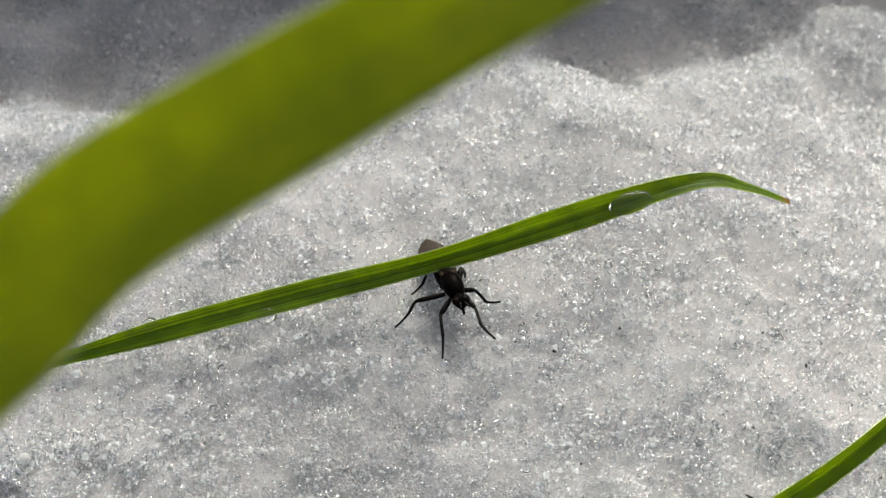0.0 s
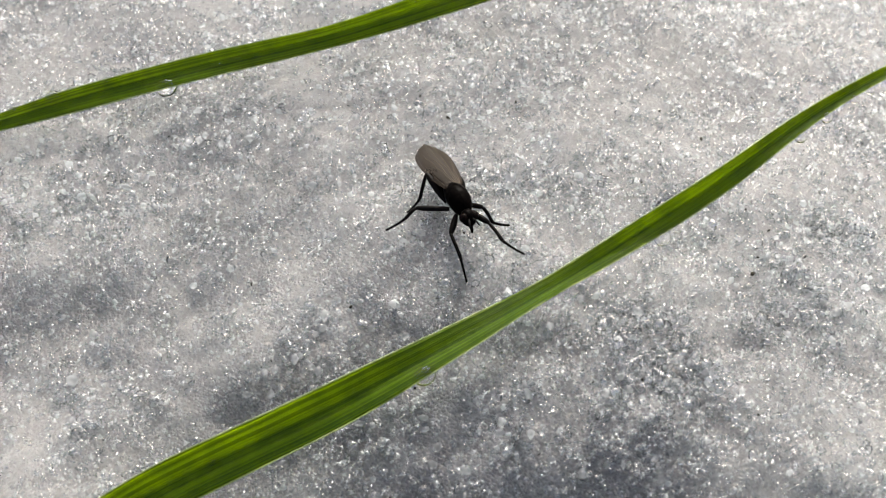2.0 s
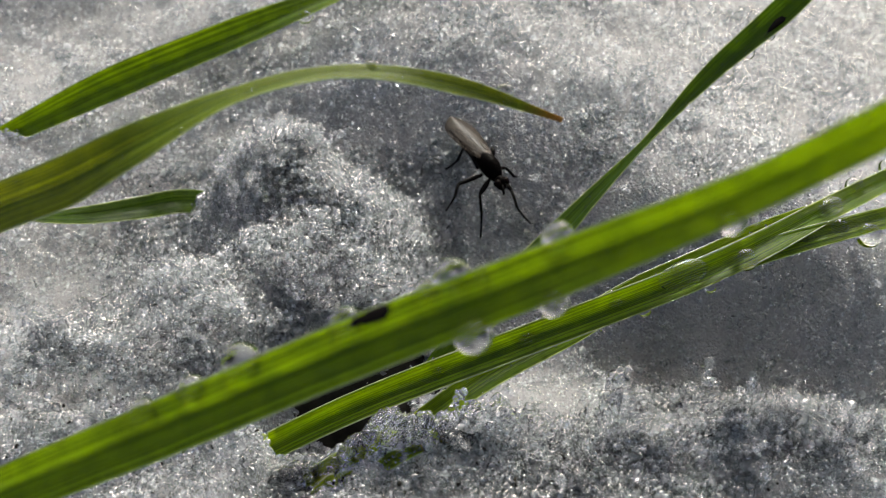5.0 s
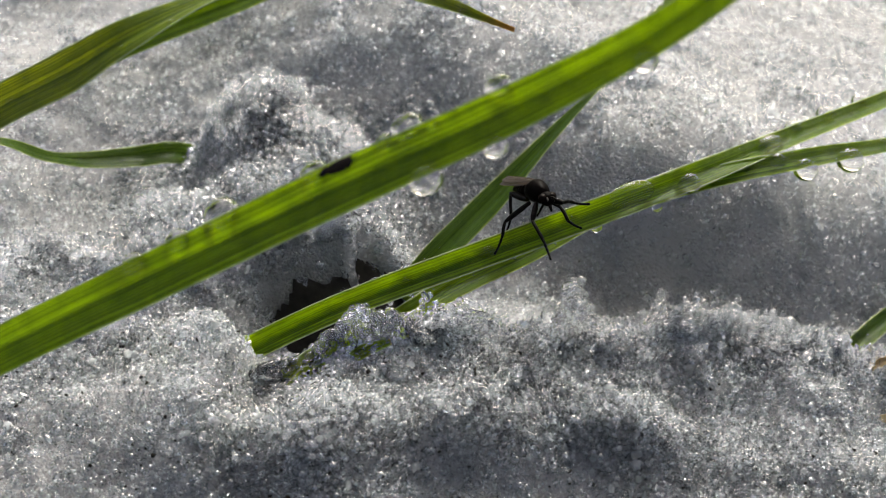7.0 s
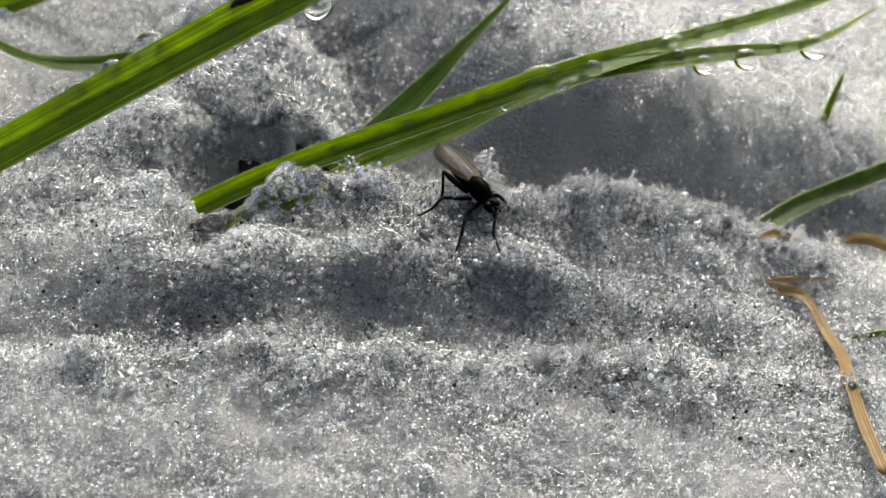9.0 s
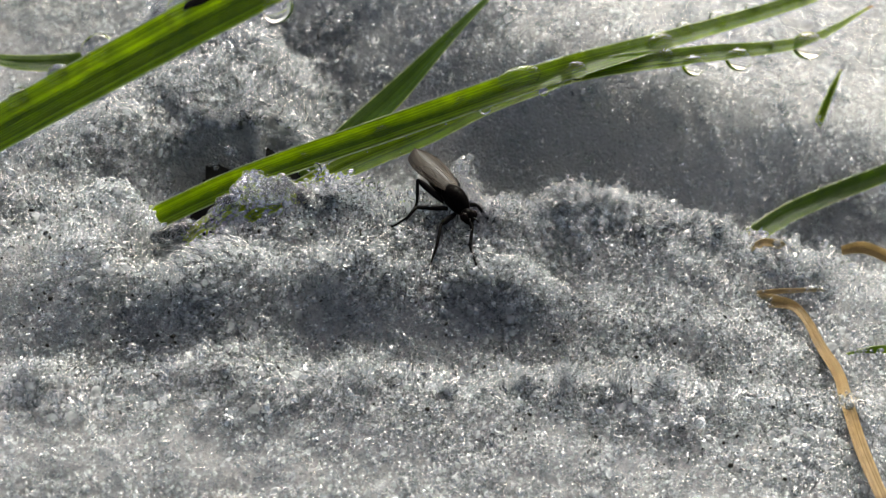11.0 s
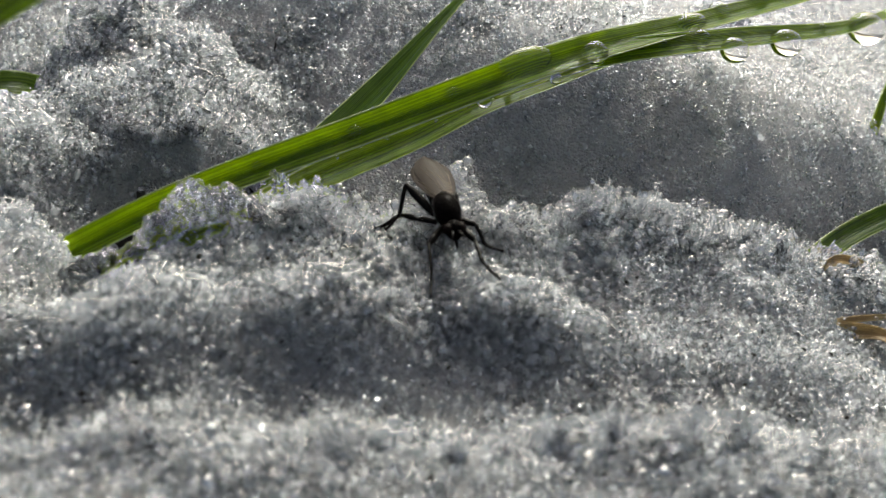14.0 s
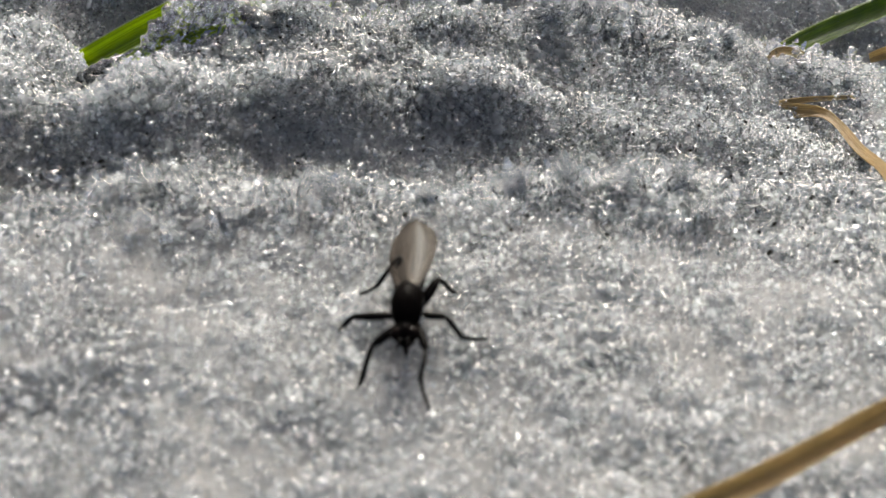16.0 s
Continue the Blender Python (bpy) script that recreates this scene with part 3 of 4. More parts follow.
def ribbon(points, widths, rolls, fold, n=72, across=13, thick=0.13, face=FACE, seed=0):
    """A ribbed leaf blade with thickness: corners, faces and u, v. Millimetres in, metres out."""
    c, t, side, up = leaf_frame(points, rolls, n, face)
    w = np.interp(np.linspace(0, 1, n), np.linspace(0, 1, len(widths)), widths)
    w = np.maximum(np.convolve(np.pad(w, 3, mode="edge"), np.ones(7) / 7, "valid"), 0.05)
    u = np.linspace(-1, 1, across)
    wob = 1 + 0.015 * np.sin(np.arange(n) * 0.55 + seed) + 0.012 * np.sin(np.arange(n) * 1.37 + 2 * seed)
    rib = 0.035 * np.cos(u * 4.5 * math.pi) * (1 - 0.5 * np.abs(u))
    co, uv = [], []
    for layer in (1, -1):
        for k in range(n):
            off = fold * np.abs(u) * w[k] / 2 + rib * min(1, w[k]) + layer * thick / 2 * (1 - 0.75 * np.abs(u) ** 3) * min(1, w[k])
            co.append(c[k] + np.outer(u * w[k] * wob[k] / 2, side[k]) + np.outer(off, up[k]))
            uv.append(np.stack([(u + 1) / 2 * 0.8 + 0.1 * seed, np.full(across, k / (n - 1))], -1))
    co, uv = np.concatenate(co) * MM, np.concatenate(uv)
    faces, half = [], n * across
    for k in range(n - 1):
        for j in range(across - 1):
            a = k * across + j
            faces.append((a, a + 1, a + across + 1, a + across))
            faces.append((half + a, half + a + across, half + a + across + 1, half + a + 1))
        for j, flip in ((0, False), (across - 1, True)):
            a = k * across + j
            q = (a, a + across, half + a + across, half + a)
            faces.append(q[::-1] if flip else q)
    for k, flip in ((0, True), (n - 1, False)):
        for j in range(across - 1):
            a = k * across + j
            q = (a, a + 1, half + a + 1, half + a)
            faces.append(q[::-1] if flip else q)
    return co, faces, uv


def tube(points, radii, n=40, ring=8):
    c = spline(points, n)
    t = np.gradient(c, axis=0)
    t /= np.linalg.norm(t, axis=1)[:, None]
    ref = np.array((0.3, 0.2, 0.93))
    a = np.cross(t, ref)
    a /= np.linalg.norm(a, axis=1)[:, None]
    b = np.cross(t, a)
    r = np.interp(np.linspace(0, 1, n), np.linspace(0, 1, len(radii)), radii)
    co = [c[k] + r[k] * (math.cos(x) * a[k] + math.sin(x) * b[k]) for k in range(n) for x in np.arange(ring) * 2 * math.pi / ring]
    faces = [(k * ring + j, k * ring + (j + 1) % ring, (k + 1) * ring + (j + 1) % ring, (k + 1) * ring + j) for k in range(n - 1) for j in range(ring)]
    faces += [tuple(range(ring))[::-1], tuple((n - 1) * ring + j for j in range(ring))]
    return np.array(co) * MM, faces


LEAVES = {}


def grass_blade(key, points, widths, rolls, fold, mat, label, face=FACE, seed=0, name="grass_blade"):
    co, faces, uv = ribbon(points, widths, rolls, fold, face=face, seed=seed)
    ob = mesh_object(name, co, faces, mat, uv=uv)
    tagged(ob, label, "grass" if name == "grass_blade" else "straw")
    c, t, side, up = leaf_frame(points, rolls, 60, face)
    LEAVES[key] = (c, side, up)
    # the two margins, paler and a little thickened
    w = np.interp(np.linspace(0, 1, 60), np.linspace(0, 1, len(widths)), widths)
    for sgn in (-1, 1):
        line = c + side * (sgn * w / 2)[:, None] + up * (fold * w / 2)[:, None]
        co, faces = tube(line[2:58:3], [0.02, 0.04, 0.035, 0.04, 0.02], 64, 6)
        mesh_object("margin", co, faces, STRAW if name != "grass_blade" else MARGIN, ob)
    if key == "H":
        return ob
    rib, rf = tube(c[2:58:5] - up[2:58:5] * 0.03, [0.07, 0.10, 0.08, 0.05], 50, 6)
    mesh_object("midrib", rib, rf, mat, ob)
    return ob


grass_blade("A", [(-29.5, 51.3, 36.4), (-26.5, 51.8, 37.4), (-18, 53, 39.6), (-9.1, 54.5, 41.4), (-0.3, 56.3, 42.8), (8.3, 58, 44.9), (16.3, 59.6, 46.6), (19.8, 59.3, 46.25), (22.5, 58.9, 45.4)],
            [0.15, 0.6, 1.6, 1.65, 1.4, 1.9, 1.1, 0.65, 0.45], [0, 0, 5, 10, -10, 0, 15, 40, 50], 0.25, GRASS, "slender green grass blade with a drooping brown tip over snow", seed=1)
grass_blade("B", [(-17.3, 20.3, 31.5), (-8, 25.1, 34.4), (2.1, 29.4, 37.1), (12.6, 35.2, 39.4), (21.5, 39.8, 42.9), (29.4, 44.7, 45.7), (38.5, 48.1, 49)],
            [1.2, 2.6, 2.35, 1.2, 1.5, 0.8, 0.4], [-10, 0, 5, 40, -15, 10, 20], 0.38, GRASS, "long green grass blade, twisted midway, beaded with drops", seed=2)
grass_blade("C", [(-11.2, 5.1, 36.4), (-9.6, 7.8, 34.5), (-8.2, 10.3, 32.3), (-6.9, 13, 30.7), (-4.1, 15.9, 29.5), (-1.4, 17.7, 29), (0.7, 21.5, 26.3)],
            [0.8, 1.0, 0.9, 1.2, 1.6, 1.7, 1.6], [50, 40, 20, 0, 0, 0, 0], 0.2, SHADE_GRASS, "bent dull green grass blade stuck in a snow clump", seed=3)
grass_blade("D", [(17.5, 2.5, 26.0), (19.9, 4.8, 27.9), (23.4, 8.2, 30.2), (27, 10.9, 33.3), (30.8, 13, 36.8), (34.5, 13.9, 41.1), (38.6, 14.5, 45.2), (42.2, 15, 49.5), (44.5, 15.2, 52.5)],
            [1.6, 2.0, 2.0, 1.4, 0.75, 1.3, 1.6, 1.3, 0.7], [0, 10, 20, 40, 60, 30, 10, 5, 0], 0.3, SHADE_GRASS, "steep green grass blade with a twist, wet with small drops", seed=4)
grass_blade("E", [(-9, -19.0, 31.0), (0.1, -18.4, 36.1), (8.8, -18.4, 40.7), (17, -18.1, 44.9), (24.7, -18.1, 48.8), (31.0, -19.4, 53.0), (34.4, -21.9, 57.0), (37.4, -25.2, 61.4), (40, -28.5, 65.5)],
            [2.0, 2.3, 2.4, 2.4, 2.1, 1.5, 1.4, 1.2, 0.8], [0, 0, 5, 5, 0, -5, -5, 0, 0], 0.2, GRASS, "broad bright green grass blade leaning over the snow, beaded with drops", seed=5)
grass_blade("F", [(-7.6, -10.4, 20.4), (3, -7.1, 24.5), (13.4, -3.8, 28.7), (23.8, 0, 31.2), (34.5, 4.2, 33.5), (43.6, 12.5, 32.9), (55, 22.3, 32.8), (64, 31, 33.5)],
            [1.4, 1.5, 1.6, 1.7, 1.7, 1.5, 1.1, 0.5], [5, 5, 5, 0, 0, 20, 10, 0], 0.45, GRASS, "folded green grass blade lying low out of the snow", seed=6)
grass_blade("Fb", [(30.5, 2.6, 32.3), (36.8, 6.1, 33.0), (45.3, 11.5, 32.1), (53.7, 16.7, 31.2), (60.1, 23.5, 31.7)],
            [1.1, 1.4, 1.4, 0.9, 0.2], [0, 0, 10, 20, 40], 0.25, GRASS, "forking green grass blade with hanging drops and a brown tip", seed=7)
grass_blade("F2", [(14, -7.0, 26.2), (17.0, -4.6, 28.0), (21.5, -0.4, 28.9), (25.8, 2.5, 29.7), (29.9, 5.2, 30.8), (33.9, 7.8, 31.3), (38, 10.5, 31.8), (42, 13.0, 32.1)],
            [1.2, 1.3, 1.6, 1.7, 1.6, 1.4, 1.2, 0.7], [0, 0, 0, 0, 0, 0, 0, 0], 0.25, GRASS, "green grass blade tucked under another, base iced over", seed=8)
grass_blade("G", [(-7, -7.0, 41.5), (-2, -8.1, 44.5), (2.9, -9.6, 47.2), (6.4, -9.8, 49.2), (10.7, -7.8, 50.6), (15.4, -6.2, 51.0), (20.3, -4.0, 49.2), (25.1, -2.7, 46.8)],
            [2.0, 2.3, 2.4, 2.1, 1.4, 0.9, 0.9, 0.2], [0, 0, 5, 20, 50, 40, 10, 0], 0.22, PALE_GRASS, "arching green grass blade with a yellowed drooping tip", seed=9)
grass_blade("H", [(-15.5, 13.0, 77.5), (-12, 14.3, 79.6), (-8.8, 15.8, 82), (-6.6, 17.2, 83.7), (-3.3, 18.7, 85.1), (0.2, 20.3, 86.4), (4, 22, 87.6)],
            [2.6, 2.7, 2.8, 2.8, 2.7, 2.5, 2.2], [0, 0, 0, 0, 0, 0, 0], 0.12, LENS_GRASS, "broad yellow-green grass blade close to the lens", seed=10)
grass_blade("J", [(56.0, 20.5, 21.2), (57.0, 22.4, 22.7), (58.0, 24.1, 24.3), (58.8, 25.3, 25.6)], [0.6, 0.65, 0.5, 0.1], [0, 0, 0, 0], 0.3, GRASS, "short green grass tip poking out of far snow", seed=11)
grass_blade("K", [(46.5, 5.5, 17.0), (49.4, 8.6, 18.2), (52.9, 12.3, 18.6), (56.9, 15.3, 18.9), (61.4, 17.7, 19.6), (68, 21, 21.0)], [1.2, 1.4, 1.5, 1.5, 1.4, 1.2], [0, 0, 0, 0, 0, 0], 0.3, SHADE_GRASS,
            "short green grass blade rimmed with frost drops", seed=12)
grass_blade("S1", [(47.6, -2.1, 19.9), (49.2, -2.2, 19.8), (50.9, -2.6, 19.7), (51.7, -4.2, 19.4), (52.2, -6.4, 19.0), (52.6, -9.5, 19.2), (52.3, -13.5, 19.9), (52.0, -18.5, 20.6), (52.2, -23.5, 20.8)],
            [0.9, 0.9, 0.65, 0.65, 0.7, 0.8, 0.8, 0.8, 0.7], [0, 0, 10, 20, 10, 0, 0, 0, 0], 0.5, STRAW, "dry tan straw curling out of the snow", seed=13, name="dry_straw")
grass_blade("S2", [(35.0, -39.8, 19.9), (37.9, -38.2, 20.4), (41.6, -36.0, 20.4), (46.7, -32.4, 20.3), (51, -29.8, 20.5)], [0.7, 0.85, 0.85, 0.8, 0.7], [0, 10, 0, -10, 0], 0.6, STRAW,
            "stiff dry yellow straw lying over the snow", seed=14, name="dry_straw")
grass_blade("T1", [(47.8, -2.2, 20.3), (50.0, -1.6, 20.2), (52.0, -0.9, 19.9), (53.8, -0.3, 19.6)], [0.25, 0.3, 0.25, 0.15], [0, 0, 0, 0], 0.4, STRAW, "short thin dry twig beside the curled straw", seed=15, name="dry_twig")
grass_blade("T2", [(48.2, 1.0, 21.8), (49.4, 1.6, 22.1), (50.5, 2.2, 21.7), (51.6, 2.7, 21.0)], [0.35, 0.55, 0.5, 0.3], [0, 20, 0, 0], 0.5, STRAW, "short yellow straw scrap frozen into the snow rim", seed=16, name="dry_straw")
grass_blade("T3", [(55.3, 3.6, 20.5), (56.6, 3.5, 20.8), (58.0, 3.3, 20.4), (60.0, 3.0, 19.4)], [0.6, 0.8, 0.8, 0.6], [0, 0, 0, 0], 0.5, STRAW, "tan straw end sticking out of the snow rim", seed=17, name="dry_straw")
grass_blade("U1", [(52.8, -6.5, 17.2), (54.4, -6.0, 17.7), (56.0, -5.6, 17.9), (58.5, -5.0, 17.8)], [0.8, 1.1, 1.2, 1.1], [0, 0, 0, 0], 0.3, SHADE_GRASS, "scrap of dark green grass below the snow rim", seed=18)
grass_blade("U2", [(11.6, -8.0, 27.3), (13.6, -7.8, 28.2), (16.0, -7.2, 28.9), (19.0, -6.0, 29.3)], [0.9, 1.7, 1.9, 1.2], [30, 30, 20, 20], 0.2, GRASS, "green grass leaf sealed under clear ice", seed=19)
grass_blade("U4", [(12.0, -8.9, 27.0), (13.2, -8.8, 27.9), (14.8, -8.4, 28.3)], [0.5, 1.0, 0.5], [20, 20, 30], 0.2, GRASS, "scrap of green grass frozen into clear ice", seed=21)
grass_blade("U5", [(15.2, -8.4, 28.2), (16.4, -8.0, 29.0), (18.0, -7.3, 29.3)], [0.5, 0.9, 0.4], [30, 20, 20], 0.2, GRASS, "scrap of green grass frozen into clear ice", seed=22)
grass_blade("U3", [(-14.6, 78.0, 40.2), (-13.4, 79.0, 40.9), (-12.2, 80.5, 41.2)], [0.4, 0.6, 0.3], [0, 0, 0], 0.3, SHADE_GRASS, "dark green grass scrap on the upper snow", seed=20)


# dark rotted patches on two leaves
def rot_patch(key, at, u, long, wide, leaf):
    c, side, up = LEAVES[key]
    k = int(at * 59)
    t = c[min(59, k + 1)] - c[k - 1]
    t = t / np.linalg.norm(t)
    co, faces, n = [], [], 18
    for h, shrink in ((0.33, 0.8), (0.12, 1.0)):
        for j in range(n):
            a = 2 * math.pi * j / n
            r = shrink * (1 + 0.16 * math.sin(3 * a + k) + 0.1 * math.sin(7 * a))
            co.append(c[k] + side[k] * (u + wide * r * math.sin(a)) + t * long * r * math.cos(a) + up[k] * h)
    faces.append(tuple(range(n)))
    faces += [(j, n + j, n + (j + 1) % n, (j + 1) % n) for j in range(n)]
    mesh_object("rot_patch", np.array(co) * MM, faces, ROT, leaf)


leaves = [o for o in scene.objects if o.name.startswith("grass_blade")]
rot_patch("E", 0.405, -0.92, 0.95, 0.26, leaves[4])
rot_patch("D", 0.735, 0.35, 0.7, 0.22, leaves[3])


# ---- water drops on the grass ----
def ball(segments, rings):
    bm = bmesh.new()
    bmesh.ops.create_uvsphere(bm, u_segments=segments, v_segments=rings, radius=1.0)
    me = bpy.data.meshes.new("drop")
    bm.to_mesh(me)
    bm.free()
    me.polygons.foreach_set("use_smooth", [True] * len(me.polygons))
    me.materials.append(WATER)
    return me


DROP = ball(28, 18)
LEAF_NAME = {"A": "slender grass", "B": "twisted grass", "D": "steep grass", "E": "broad leaning grass", "F": "low folded grass", "Fb": "forking grass",
             "G": "arching grass", "K": "short frosted grass"}


def drops(key, wide, spots):
    """Drops on a leaf: place along it 0 to 1, across it from edge -1 to edge 1, radius in millimetres."""
    c, side, up = LEAVES[key]
    for at, u, r in spots:
        k = int(round(at * 59))
        w = np.interp(at, np.linspace(0, 1, len(wide)), wide)
        t = c[min(59, k + 1)] - c[max(0, k - 1)]
        t = t / np.linalg.norm(t)
        on = abs(u) < 0.7
        u = max(-1.12, min(1.12, u))
        p = c[k] + side[k] * (u * w / 2) + up[k] * (0.42 * r if on else 0.1 * r)
        flat = (1.5, 0.78, 0.55) if r > 0.75 and on else (1.15, 1.0, 0.82) if r > 0.3 else (1.0, 1.0, 0.9)
        m = Matrix(np.column_stack([t, side[k], up[k]]).tolist()).to_4x4()
        ob = new("water_drop", DROP)
        ob.matrix_world = Matrix.Translation(Vector(p * MM)) @ m @ Matrix.Diagonal((flat[0] * r * MM, flat[1] * r * MM, flat[2] * r * MM, 1))
        size = "large" if r > 0.6 else "small" if r < 0.3 else "round"
        how = "lying on" if on else "hanging off"
        tagged(ob, f"{size} clear water drop {how} {LEAF_NAME[key]}", "water drop", "drops on the grass")


drops("A", [0.5, 0.6, 1.35, 1.3, 1.0, 1.2, 0.8, 0.5, 0.25], [(0.237, -0.9, 0.46), (0.22, -0.9, 0.28), (0.288, -1.1, 0.25), (0.254, -1.05, 0.18), (0.458, -0.1, 0.15), (0.424, 0.4, 0.18),
      (0.678, 0.4, 0.95), (0.339, 1.35, 0.6), (0.407, 0.1, 0.25), (0.475, -1.0, 0.19)])
drops("B", [1.2, 2.7, 2.5, 1.5, 1.75, 0.9, 0.4], [(0.61, 1.15, 0.42), (0.695, 1.3, 0.30), (0.729, 1.0, 0.27), (0.78, 1.2, 0.35), (0.814, 1.4, 0.33), (0.847, 1.4, 0.30), (0.864, 1.4, 0.28), (0.898, 1.3, 0.25),
      (0.627, 1.2, 0.26), (0.644, 1.3, 0.24), (0.39, 0.75, 0.55), (0.22, -0.05, 0.26), (0.186, 1.1, 0.24)])
drops("E", [2.0, 2.3, 2.4, 2.4, 2.1, 1.5, 1.4, 1.2, 0.8], [(0.441, -1.3, 0.68), (0.305, -1.1, 0.78), (0.271, -0.9, 0.58), (0.373, -0.95, 0.62), (0.508, -1.1, 0.56), (0.441, 1.15, 0.70), (0.492, 1.1, 0.52),
      (0.61, 0.9, 0.48), (0.237, -0.8, 0.60), (0.424, -0.95, 0.42), (0.455, -0.8, 0.34)])
drops("F", [1.7, 1.8, 1.9, 1.9, 1.8, 1.5, 1.1, 0.5], [(0.542, -0.34, 1.05), (0.593, 0.40, 0.70), (0.559, 1.2, 0.32), (0.508, 0.95, 0.34), (0.424, -0.07, 0.42), (0.356, -0.13, 0.30), (0.695, -0.12, 0.80),
      (0.729, -0.9, 0.62), (0.763, -1.1, 0.66), (0.797, -1.2, 0.55), (0.492, -0.17, 0.38), (0.84, -1.1, 0.5), (0.87, -1.0, 0.45)])
drops("Fb", [1.1, 1.4, 1.4, 0.9, 0.2], [(0.475, 1.45, 0.82), (0.576, 1.4, 0.92), (0.746, 1.35, 1.15), (0.288, 0.6, 0.25), (0.356, -0.15, 0.30), (0.424, -0.23, 0.55), (0.661, -0.31, 0.28)])
drops("D", [1.6, 2.0, 2.0, 1.4, 0.75, 1.3, 1.6, 1.3, 0.7], [(0.712, -1.1, 0.33), (0.712, 0.8, 0.33), (0.678, 0.9, 0.36), (0.644, 1.3, 0.27), (0.576, 1.4, 0.30), (0.627, -1.2, 0.22), (0.542, -1.3, 0.16)])
drops("G", [2.0, 2.3, 2.4, 2.1, 1.4, 0.9, 0.9, 0.2], [(0.915, -1.4, 0.42), (0.746, -1.0, 0.28), (0.915, 0.9, 0.23), (0.492, -1.2, 0.23), (0.475, -0.8, 0.20), (0.881, -1.05, 0.17)])
drops("K", [1.2, 1.4, 1.5, 1.5, 1.4, 1.2], [(0.237, -0.9, 0.34), (0.373, -0.9, 0.28), (0.475, -1.0, 0.32), (0.576, -0.95, 0.34), (0.644, -1.0, 0.30), (0.712, -1.0, 0.34), (0.80, -0.95, 0.26)])


def build_dew():
    """Fine dew along the leaf edges and faces, too small to count."""
    rng = np.random.default_rng(11)
    place, size = [], []
    for key, wide, n in (("A", 1.1, 40), ("B", 2.0, 70), ("D", 1.6, 60), ("E", 2.0, 45), ("F", 1.8, 110), ("Fb", 1.2, 60), ("F2", 1.4, 40), ("K", 1.4, 60), ("G", 1.6, 40), ("J", 0.7, 10)):
        c, side, up = LEAVES[key]
        for _ in range(n):
            k = rng.integers(6, 56)
            edge = rng.random() < 0.6
            u = (1 if rng.random() < 0.5 else -1) * rng.uniform(0.9, 1.05) if edge else rng.uniform(-0.9, 0.9)
            place.append(c[k] + side[k] * u * wide / 2 + up[k] * (0.1 + 0.1 * abs(u)) + rng.normal(size=3) * 0.04)
            size.append(rng.uniform(0.7, 1.2, 3) * (0.05 + 0.10 * rng.random() ** 2))
    tv, tf = pebble(rng, 2, 0.03, 3)
    g = bulk("dew", tv, tf, np.array(place) * MM, np.array(size) * MM, turns(rng, len(place)), WATER, True)
    tagged(g, "fine dew beads on the edges of the grass", "dew", kind="stuff")


build_dew()


def build_ice_cover():
    """Big clear beads frozen over the green leaf at the rim, and a pile under the folded blade."""
    rng = np.random.default_rng(23)
    n = 1300
    x = rng.uniform(9.6, 21.0, n)
    tall = np.interp(x, (9.6, 11, 12.5, 14, 15.5, 17, 18.5, 21), (0.5, 0.9, 1.0, 1.6, 2.0, 1.7, 1.5, 0.5)) * (0.75 + 0.5 * rough(x, 0 * x, 0.7, 51))
    lift = rng.random(n)
    y = -8.1 + 0.16 * (x - 9) + rng.normal(size=n) * 0.85 * (1.15 - lift)
    z = snow(x, y) + 0.05 + tall * lift
    r = 0.09 + 0.24 * rng.random(n) ** 3
    size = r[:, None] * rng.uniform(0.5, 1.6, (n, 3)) * MM
    tv, tf = pebble(rng, 2, 0.16, 14)
    g = bulk("ice_glaze", tv, tf, np.stack([x, y, z], -1) * MM, size, turns(rng, n), GLAZE, True)
    tagged(g, "clear melting ice lumps over green grass at the rim", "ice", kind="stuff")
    n = 420
    x = rng.normal(size=n) * 1.6 + 35.0
    y = rng.normal(size=n) * 0.9 + 5.2
    z = snow(x, y) + np.abs(rng.normal(size=n)) * 1.5 * np.exp(-((x - 35.0) / 1.6) ** 2)
    r = 0.15 + 0.22 * rng.random(n) ** 2
    size = r[:, None] * rng.uniform(0.7, 1.3, (n, 3)) * MM
    g = bulk("ice_stack", tv, tf, np.stack([x, y, z], -1) * MM, size, turns(rng, n), CLEAR_ICE, True)
    tagged(g, "loose stack of clear ice grains below a grass blade", "ice", kind="stuff")
    # a taller pile that reaches up to the low folded blade
    n = 620
    x = rng.normal(size=n) * 1.0 + 28.9
    y = rng.normal(size=n) * 0.8 - 0.8
    z = snow(x, y) + 0.1 + rng.random(n) ** 1.2 * 6.4 * np.exp(-((x - 28.9) / 1.5) ** 2 - ((y + 0.8) / 1.3) ** 2)
    r = 0.12 + 0.20 * rng.random(n) ** 2
    g = bulk("ice_pile", tv, tf, np.stack([x, y, z], -1) * MM, r[:, None] * rng.uniform(0.6, 1.5, (n, 3)) * MM, turns(rng, n), CLEAR_ICE, True)
    tagged(g, "pile of clear ice grains between snow rim and grass", "ice", kind="stuff")


build_ice_cover()


